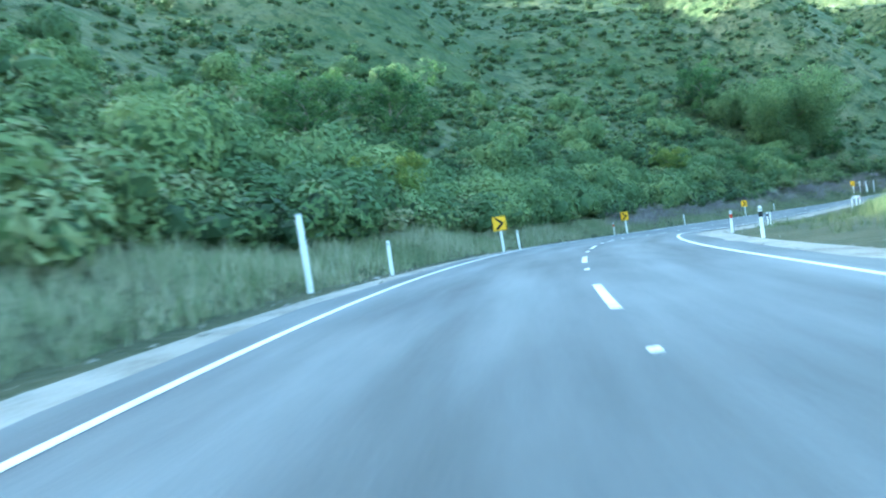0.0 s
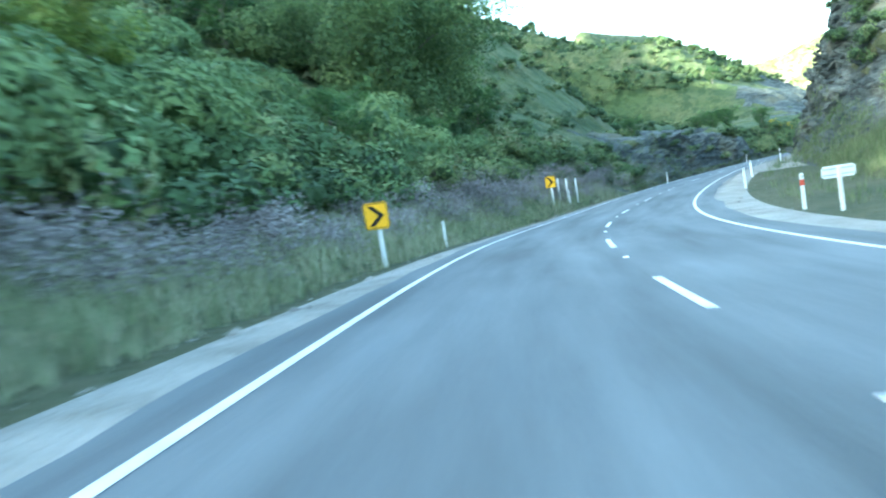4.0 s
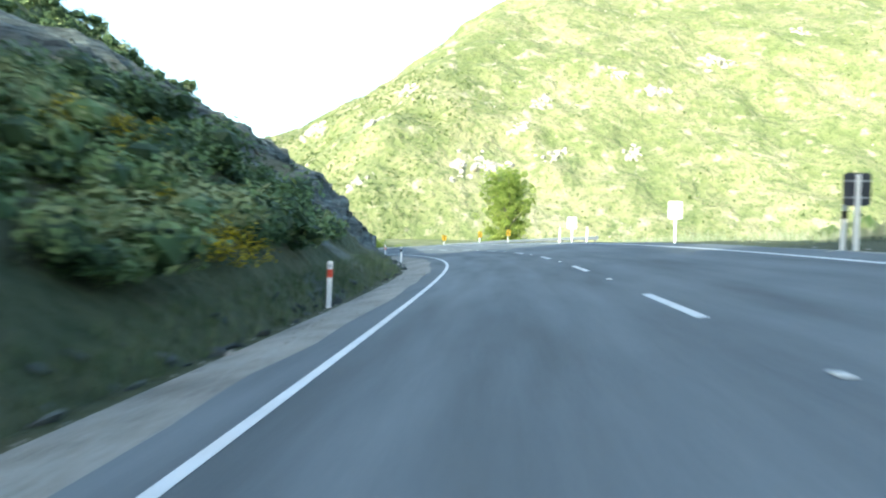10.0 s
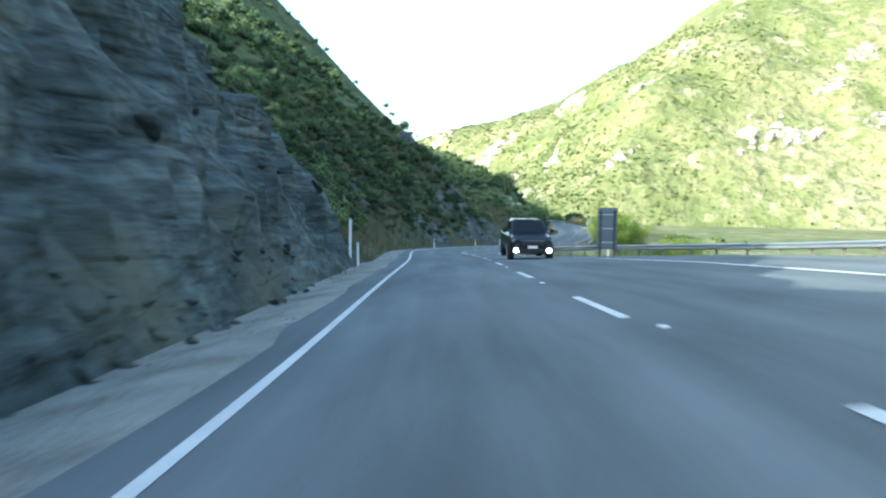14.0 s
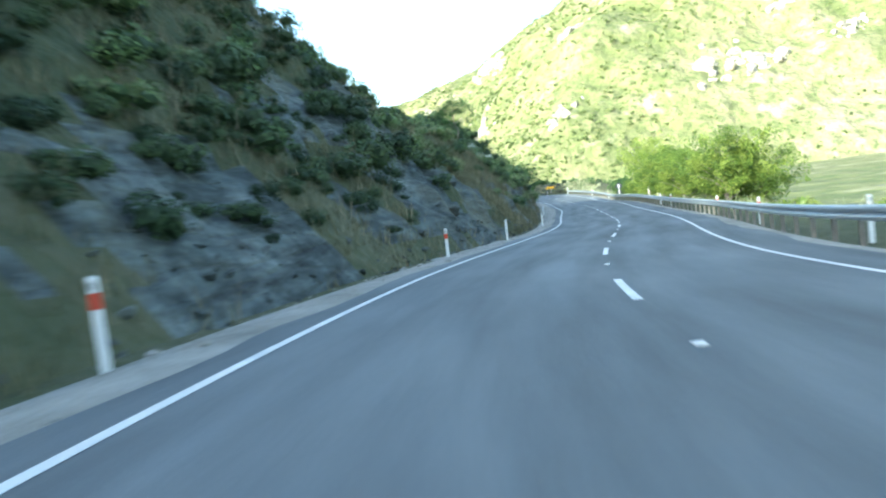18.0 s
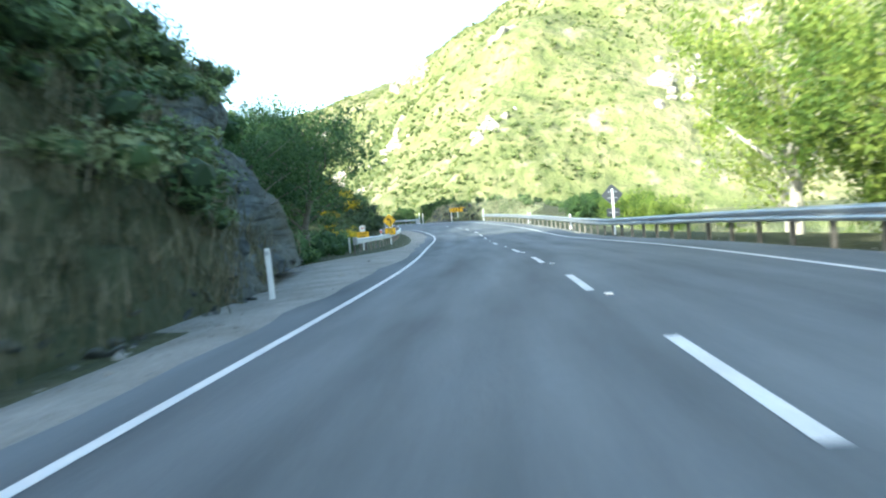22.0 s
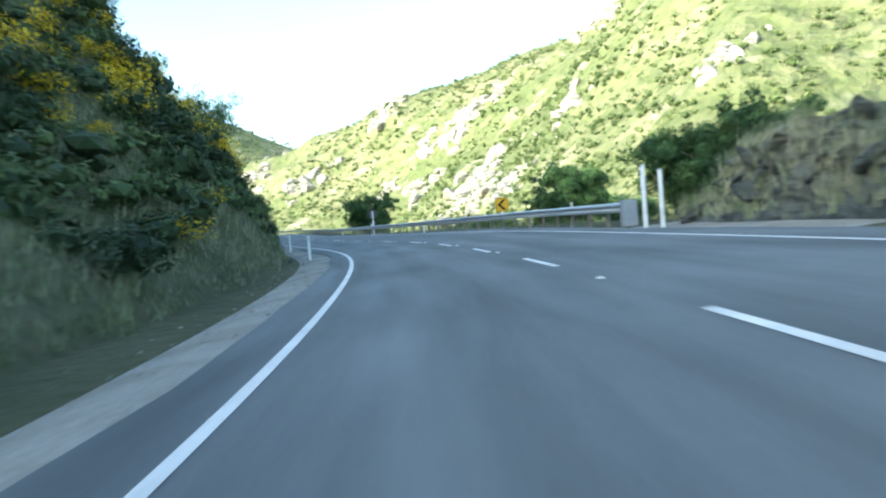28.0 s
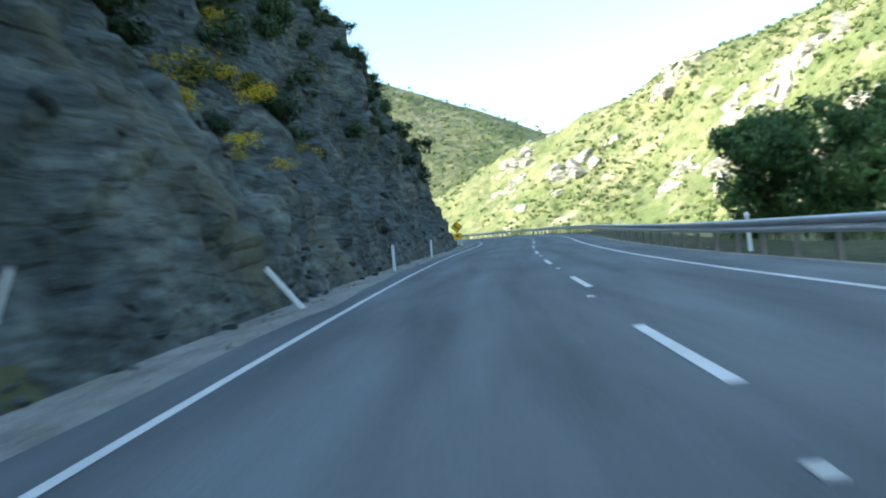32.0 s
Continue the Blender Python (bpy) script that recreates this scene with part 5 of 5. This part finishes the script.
# ---- stones ----


def stone(flat=0.5):
    """A rough block with split faces, about 1 m in radius."""
    bm = bmesh.new()
    bmesh.ops.create_icosphere(bm, subdivisions=2, radius=1.0)
    v = np.array([q.co for q in bm.verts])
    f = np.array([[q.index for q in t.verts] for t in bm.faces])
    bm.free()
    for _ in range(9):
        d = rng.normal(size=3)
        d /= np.linalg.norm(d)
        over = np.maximum(v @ d - rng.uniform(0.45, 0.8), 0)
        v = v - over[:, None] * d
    v = v * np.array([1.2, 0.8, flat])
    tilt = np.array(Euler((rng.uniform(0.3, 0.8), rng.uniform(0.2, 0.7), 0)).to_matrix())
    return v @ tilt.T, f


stones = [stone(rng.uniform(0.2, 0.45)) for _ in range(9)]
blocks = [stone(rng.uniform(0.7, 1.1)) for _ in range(6)]
rock_only = lambda p, r, c: (LEFT_K[np.clip(r, 0, len(LEFT_K) - 1), np.clip(c, 0, LEFT_K.shape[1] - 1)] == 2)
p = np.concatenate([picks(LEFT_V, LEFT_S, 500, 200, 380, 4, 36, rock_only), picks(LEFT_V, LEFT_S, 160, 415, 530, 4, 30, rock_only), picks(LEFT_V, LEFT_S, 400, 630, 790, 4, 32, rock_only)])
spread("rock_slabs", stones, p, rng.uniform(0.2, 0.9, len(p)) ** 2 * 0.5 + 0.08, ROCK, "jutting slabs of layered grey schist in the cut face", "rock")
p = picks(RIGHT_V, RIGHT_S, 700, 198, 246, 4, 30)
p = np.concatenate([p, picks(RIGHT_V, RIGHT_S, 60, 606, 632, 4, 26)])
spread("rock_slabs", stones, p, rng.uniform(0.2, 0.7, len(p)), ROCK, "jutting dark slabs in the rock cutting", "rock")
p = np.concatenate([picks(LEFT_V, LEFT_S, 500, 205, 365, 2.2, 5), picks(LEFT_V, LEFT_S, 400, 420, 530, 2.4, 5), picks(LEFT_V, LEFT_S, 300, 635, 760, 2.4, 5)])
spread("loose_stones", stones, p, rng.uniform(0.04, 0.22, len(p)), ROCK, "loose fallen stones at the foot of the bank", "rock")

pebbles = []
for _ in range(6):
    v = BALL[0] * rng.uniform(0.6, 1.1, (len(BALL[0]), 1)) * (1.2, 0.9, 0.6)
    pebbles.append((v, BALL[1]))
p = np.concatenate([picks(LEFT_V, LEFT_S, 5200, 60, 780, 0.3, 2.6), picks(RIGHT_V, RIGHT_S, 2600, 60, 780, 0.3, 2.2)])
spread("gravel", pebbles, p, rng.uniform(0.012, 0.05, len(p)) * (1 + 2 * (rng.random(len(p)) > 0.96)), GRAVEL, "loose grey gravel along the road edges", "gravel")

# ---- the mountain's cover ----


def on_face(sheet, n, k0, k1, j0=0.0, j1=1.0):
    i, j = rng.uniform(j0, j1, n) * (len(sheet) - 2), rng.uniform(k0, k1, n) * (sheet.shape[1] - 2)
    a, b = i.astype(int), j.astype(int)
    fa, fb = (i - a)[:, None], (j - b)[:, None]
    return (sheet[a, b] * (1 - fa) + sheet[a + 1, b] * fa) * (1 - fb) + sheet[a, b + 1] * fb


low_shrubs = [clump(22, 0.27, 4, 0.8, 1) for _ in range(5)]
p = np.concatenate([on_face(FACE_V, 8000, 0.01, 0.55), on_face(FACE_V, 10500, 0.01, 0.36, 0.5, 0.86)])
p = p[fbm(p, 60, 71, 3) + 0.5 * rng.normal(size=len(p)) > -0.1]
spread("mountain_scrub", low_shrubs, p, rng.uniform(0.7, 2.1, len(p)), DRY_LEAF, "scattered scrub over the sunlit mountainside", "scrub")
p = on_face(FACE_V, 9000, 0.03, 0.6)
p = p[fbm(p * np.array([0.3, 1, 0.3]), 45, 83, 3) > 0.55][:160]
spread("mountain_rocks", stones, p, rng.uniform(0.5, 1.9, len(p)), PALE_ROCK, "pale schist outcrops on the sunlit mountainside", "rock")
# the bluffs that stand out of the slope: y and height of each, its size and number of blocks
sheet_flat = FACE_V.reshape(-1, 3)
for y, z in [(594, 39), (526, 30), (526, -2), (480, 0), (444, -8), (660, 7), (731, 24), (612, 5), (439, 16), (553, -4), (469, -11), (399, 64), (292, 88), (296, 62), (317, 29), (377, 14), (537, 20), (459, -13), (211, 107), (390, 95), (481, -9), (603, 46), (532, 34), (677, 20), (486, 65), (269, 41), (216, 46), (301, 29), (240, 121), (166, 145), (88, 180)]:
    size, n = rng.uniform(8, 15), rng.integers(34, 52)
    at = sheet_flat[np.argmin((sheet_flat[:, 1] - y) ** 2 + (sheet_flat[:, 2] - z) ** 2)]
    spot = at + rng.normal(size=(n, 3)) * np.array([0, 0.4, 0.32]) * size
    for k in range(n):
        q = sheet_flat[np.argmin((sheet_flat[:, 1] - spot[k, 1]) ** 2 + (sheet_flat[:, 2] - spot[k, 2]) ** 2)]
        up = np.clip(spot[k, 2] - q[2], -6, 0.5)
        spot[k] = q[0] + up * 1.35 + 0.17 * size, spot[k, 1], q[2] + up - 0.1 * size
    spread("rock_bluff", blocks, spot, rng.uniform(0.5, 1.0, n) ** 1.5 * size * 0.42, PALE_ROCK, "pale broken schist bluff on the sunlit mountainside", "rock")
p = FAR_V[6:66, 2:34].reshape(-1, 3)
p = np.concatenate([p, p, p]) + rng.normal(size=(len(p) * 3, 3)) * (6, 6, 0)
spread("mountain_scrub", low_shrubs, p, rng.uniform(1.5, 4, len(p)), DRY_LEAF, "scrub on the far ridge", "scrub")

# ---- trees ----


def tube(bm, points, radii, sides=7):
    rings = []
    for i, (p, r) in enumerate(zip(points, radii)):
        d = (points[min(i + 1, len(points) - 1)] - points[max(i - 1, 0)]).normalized()
        a = d.orthogonal().normalized()
        b = d.cross(a)
        rings.append([bm.verts.new(p + (a * math.cos(t) + b * math.sin(t)) * r) for t in np.linspace(0, 2 * math.pi, sides, endpoint=False)])
    for q, w in zip(rings, rings[1:]):
        for k in range(sides):
            bm.faces.new((q[k], q[(k + 1) % sides], w[(k + 1) % sides], w[k]))
    bm.faces.new(rings[-1])


def tree(label, high, wide, start, limbs, clumps, leaf, size, per, material=None, upright=0.4, category="tree", loose=0.075, bark=None):
    """A tapered trunk, limbs that fork outward and leaf clumps at and along them."""
    t = thing("tree", label, category)
    bm = bmesh.new()
    bend = [Vector((rng.normal() * 0.05 * high * k / 6, rng.normal() * 0.05 * high * k / 6, high * 0.85 * k / 6)) for k in range(7)]
    bend[0] = Vector((0, 0, -0.6))
    r0 = 0.028 * high + 0.05
    tube(bm, bend, [r0 * (1 - 0.13 * k) for k in range(7)], 9)
    tips = []
    for k in range(limbs):
        h = start + (0.92 - start) * (k + rng.random() * 0.7) / limbs
        i = min(5, int(h / 0.85 * 6))
        base = bend[i].lerp(bend[i + 1], max(0, min(1, h / 0.85 * 6 - i)))
        a = k * 2.4 + rng.normal() * 0.3
        full = math.sin(math.pi * min(1, max(0.12, (h - start * 0.6) / (1.05 - start * 0.6)))) ** 0.6
        out = wide * 0.5 * full * rng.uniform(0.7, 1.1)
        end = base + Vector((math.cos(a) * out, math.sin(a) * out, out * upright + high * 0.06))
        mid = base.lerp(end, 0.5) + Vector((rng.normal(), rng.normal(), 0.6)) * out * 0.08
        tube(bm, [base, mid, end], [r0 * 0.42 * (1 - h * 0.6), r0 * 0.25 * (1 - h * 0.6), 0.015], 5)
        tips += [end, mid.lerp(end, 0.5), mid]
    tips.append(bend[6])
    part("trunk", bm, bark or BARK, t)
    centres, outward, shade = [], [], []
    for q in tips:
        for _ in range(clumps):
            c = np.array(q) + rng.normal(size=3) * wide * loose
            r = wide * rng.uniform(0.06, 0.115) * (1.35 if loose < 0.06 else 1)
            d = rng.normal(size=(per, 3))
            d /= np.linalg.norm(d, axis=1)[:, None]
            centres.append(c + d * (r * rng.uniform(0.85 if loose < 0.06 else 0.6, 1.12, per) ** 0.6)[:, None] * (1, 1, 0.8))
            outward.append(d)
            shade += [rng.random()] * (3 * per)
    v, f = leaves(np.concatenate(centres), size, np.concatenate(outward), 0.3 if loose < 0.06 else 0.6)
    crown = new("crown", mesh_of("crown", v, f, material or leaf))
    give_tint(crown, shade)
    crown.parent = t
    return t


def at_tree(t, x, y, z, turn=0.0, size=1.0, copy=False):
    m = pose(x, y, z, 0, 0, turn)
    if copy:
        t = copy_thing(t, m)
    else:
        t.matrix_basis = m
    t.scale = (size, size, size)
    return t


def tree_on(t, s, u, size=1.0, copy=False, sink=0.3):
    p = ground_at(s, u)
    return at_tree(t, p.x, p.y, p.z - sink, rng.uniform(0, 360), size, copy)


round_tree = tree("large round dark green tree on the hillside above the bend", 11, 18, 0.1, 24, 3, SOFT_LEAF, 0.17, 330, upright=0.3, loose=0.045)
tree_on(round_tree, 191.5, -20, 1.0, False, 2.2)
shade_tree = tree("dark green broad-leaved tree above the verge", 7, 7.5, 0.15, 11, 4, LEAF, 0.15, 70)
tree_on(shade_tree, 118, -21)
for s, u, k in ((106, -20, 0.8), (172, -13, 0.5), (184, -13, 0.45), (196, -15, 0.5), (188, -31, 1.1), (219, -11, 0.3), (240, -12, 0.28), (247, -13, 0.4), (254, -14, 0.42), (262, -12, 0.36)):
    tree_on(shade_tree, s, u, k, True)
pale_tree = tree("bright yellow-green young tree by the verge", 4.5, 5, 0.12, 10, 4, LIGHT_LEAF, 0.11, 100)
tree_on(pale_tree, 97.5, -10.6, 0.75)
tree_on(pale_tree, 157, -14, 0.8, True)
poplar = tree("tall sunlit poplar beyond the lay-by", 13.5, 6.6, 0.1, 26, 6, SUN_LEAF, 0.14, 80, upright=0.9, loose=0.12)
tree_on(poplar, 364, 20.6, 0.9)
lit_tree = tree("sunlit green tree with pale branching limbs below the road", 8.6, 11, 0.12, 17, 4, GLOSS_LEAF, 0.16, 90, upright=0.5)
tree_on(lit_tree, 483, 8.6, 0.54)
for s, u, k in ((484.5, 11.2, 0.52), (506, 9, 0.5), (511, 8.6, 0.5), (516, 9.5, 0.56), (519, 8.7, 0.58), (513, 13, 0.6), (524, 12, 0.5), (559, 11, 0.38), (564, 12.5, 0.42), (555, 12.5, 0.4), (568, 14, 0.42), (476, 22, 0.6), (404, 14.5, 0.42), (398, 20, 0.35), (409, 17, 0.4)):
    tree_on(lit_tree, s, u, k, True)
airy_tree = tree("tall sunlit tree with bare pale limbs and thin foliage", 9, 9.5, 0.22, 15, 3, SUN_LEAF, 0.13, 70, upright=0.75, loose=0.085, bark=PALE_BARK)
tree_on(airy_tree, 523, 7.4, 0.68)
tree_on(airy_tree, 528, 9.2, 0.62, True)
gum = tree("spreading dark tree leaning out from the bank", 8.5, 9, 0.25, 14, 3, LEAF, 0.13, 70, upright=0.5)
tree_on(gum, 538, -9.0, 0.75)
for s, u, k in ((554, -13, 1.0), (542, -11.5, 0.8), (534, -10.5, 0.6), (656, -9.5, 0.45), (650, -9, 0.4), (662, -11, 0.5), (690, -12, 0.5), (306, -33, 0.4), (512, -14, 0.5), (604, -19, 0.5), (598, -21, 0.5), (642, -13, 0.5)):
    tree_on(gum, s, u, k, True)
dense = tree("dense round dark green tree below the barrier", 6.2, 7, 0.05, 18, 4, LEAF, 0.15, 130)
tree_on(dense, 704.5, 10.6, 0.85)
for s, u, k in ((632, 9.2, 0.55), (631, 11.2, 0.6), (634, 12.5, 0.58), (644, 9, 0.5), (650, 11, 0.5), (647, 13.5, 0.6), (571, 10.8, 0.5), (576, 12, 0.5), (722, 13, 0.44), (664, 12, 0.4), (676, 13, 0.42), (685, 14, 0.4)):
    tree_on(dense, s, u, k, True)

# the foot of the bank before the last rock face
p = picks(LEFT_V, LEFT_S, 30, 640, 668, 4.5, 16, free)
spread("bank_scrub", fine_shrubs, p, rng.uniform(0.35, 0.9, len(p)), SCRUB, "dark scrub at the foot of the shaded bank", "scrub")
p = picks(LEFT_V, LEFT_S, 3500, 598, 660, 3.2, 20, free)
spread("grass", tufts, p, rng.uniform(0.3, 0.7, len(p)), GRASS, "thin straw-green grass on the soil bank", "grass")
p = picks(LEFT_V, LEFT_S, 3500, 598, 674, 3.2, 22, free)
spread("grass", tufts, p, rng.uniform(0.35, 0.75, len(p)), VERGE_GRASS, "dull grass at the foot of the shaded bank", "grass")

# ---- the oncoming utility vehicle ----
PAINT = rough_stuff("dark_car_paint", [(0.012, 0.014, 0.018), (0.02, 0.022, 0.028)], 0.8, 0.22, 0, spec=0.6)
TYRE = rough_stuff("tyre_rubber", [(0.015, 0.015, 0.015), (0.03, 0.03, 0.03)], 5, 0.85, 0.2)
GLASS = rough_stuff("dark_glass", [(0.015, 0.02, 0.025), (0.025, 0.03, 0.04)], 0.5, 0.06, 0, spec=0.7)
CHROME = rough_stuff("chrome_trim", [(0.5, 0.5, 0.52), (0.65, 0.65, 0.66)], 1.0, 0.2, 0, metallic=0.9)
LAMP = bpy.data.materials.new("lit_fog_lamp")
LAMP.use_nodes = True
LAMP.node_tree.nodes["Principled BSDF"].inputs["Emission Color"].default_value = (1.0, 0.95, 0.85, 1)
LAMP.node_tree.nodes["Principled BSDF"].inputs["Emission Strength"].default_value = 6.0


def loft(sections, material, name, parent, label=""):
    """A closed skin over outlines of the same count, each a list of places."""
    bm = bmesh.new()
    rings = [[bm.verts.new(p) for p in ring] for ring in sections]
    for a, b in zip(rings, rings[1:]):
        for k in range(len(a)):
            bm.faces.new((a[k], a[(k + 1) % len(a)], b[(k + 1) % len(a)], b[k]))
    bm.faces.new(rings[0][::-1])
    bm.faces.new(rings[-1])
    bmesh.ops.recalc_face_normals(bm, faces=bm.faces)
    bmesh.ops.bevel(bm, geom=bm.edges[:], offset=0.025, segments=2, affect="EDGES")
    return part(name, bm, material, parent, label)


def outline(y, half, low, high, tuck=0.06):
    return [(-half + tuck, y, low), (half - tuck, y, low), (half, y, low + (high - low) * 0.35), (half - 0.02, y, high - 0.08), (half - 0.12, y, high), (-half + 0.12, y, high), (-half + 0.02, y, high - 0.08), (-half, y, low + (high - low) * 0.35)]


car = thing("pickup_truck", "dark double-cab pickup truck with lit fog lamps in the opposite lane", "car")
car.matrix_basis = pose(*[float(v) for v in on_road(377, 1.75)], 0, 0, heading(377))
loft([outline(-2.55, 0.8, 0.45, 0.95), outline(-2.35, 0.9, 0.36, 1.08), outline(-1.3, 0.93, 0.36, 1.16), outline(0.4, 0.93, 0.36, 1.18), outline(2.5, 0.92, 0.4, 1.2), outline(2.65, 0.88, 0.5, 1.15)], PAINT, "body", car)
cab = loft([outline(-1.35, 0.83, 1.1, 1.14, 0.02), outline(-0.55, 0.72, 1.1, 1.76, 0.02), outline(0.7, 0.72, 1.1, 1.78, 0.02), outline(1.05, 0.76, 1.1, 1.2, 0.02)], PAINT, "cab", car)
bm = bmesh.new()
bm.faces.new([bm.verts.new(p) for p in ((-0.74, -1.27, 1.2), (0.74, -1.27, 1.2), (0.62, -0.63, 1.71), (-0.62, -0.63, 1.71))])
bmesh.ops.solidify(bm, geom=bm.faces[:], thickness=-0.02)
move(bm, 0, -0.03, 0.02)
part("windscreen", bm, GLASS, car, "dark windscreen")
for x in (-1, 1):
    bm = bmesh.new()
    bm.faces.new([bm.verts.new((x * a, b, c)) for a, b, c in ((0.86, -1.0, 1.2), (0.75, -0.5, 1.68), (0.75, 0.55, 1.68), (0.79, 0.8, 1.25))])
    bmesh.ops.solidify(bm, geom=bm.faces[:], thickness=0.02)
    part("side_window", bm, GLASS, car)
    bm = bmesh.new()
    box(bm, x * 1.02 - 0.1, x * 1.02 + 0.1, -0.95, -0.85, 1.18, 1.36, 0.03)
    part("wing_mirror", bm, PAINT, car)
    bm = bmesh.new()
    box(bm, x * 0.68 - 0.2, x * 0.68 + 0.2, -2.52, -2.3, 0.84, 0.98, 0.03)
    part("headlight", bm, CHROME, car, "clear headlight")
    bm = bmesh.new()
    bmesh.ops.create_cone(bm, segments=16, radius1=0.1, radius2=0.09, depth=0.06, cap_ends=True, matrix=Matrix.Translation((x * 0.68, -2.56, 0.52)) @ Matrix.Rotation(radians(90), 4, "X"))
    part("fog_lamp", bm, LAMP, car, "lit white fog lamp")
    for y in (-1.6, 1.6):
        bm = bmesh.new()
        bmesh.ops.create_cone(bm, segments=24, radius1=0.38, radius2=0.38, depth=0.25, cap_ends=True, matrix=Matrix.Translation((x * 0.82, y, 0.38)) @ Matrix.Rotation(radians(90), 4, "Y"))
        bmesh.ops.bevel(bm, geom=[e for e in bm.edges if abs(e.verts[0].co.x - e.verts[1].co.x) < 0.01], offset=0.03, segments=2, affect="EDGES")
        wheel = part("wheel", bm, TYRE, car)
        bm = bmesh.new()
        bmesh.ops.create_cone(bm, segments=16, radius1=0.22, radius2=0.2, depth=0.04, cap_ends=True, matrix=Matrix.Translation((x * 0.955, y, 0.38)) @ Matrix.Rotation(radians(90), 4, "Y"))
        part("rim", bm, CHROME, wheel)
for z0, z1, w, mat, name in ((0.74, 0.9, 0.44, BLACK, "grille"), (0.9, 0.935, 0.5, CHROME, "grille_bar"), (0.42, 0.58, 0.5, BLACK, "air_intake"), (0.6, 0.71, 0.2, WHITE, "number_plate")):
    bm = bmesh.new()
    box(bm, -w, w, -2.6, -2.45, z0, z1, 0.01)
    part(name, bm, mat, car)
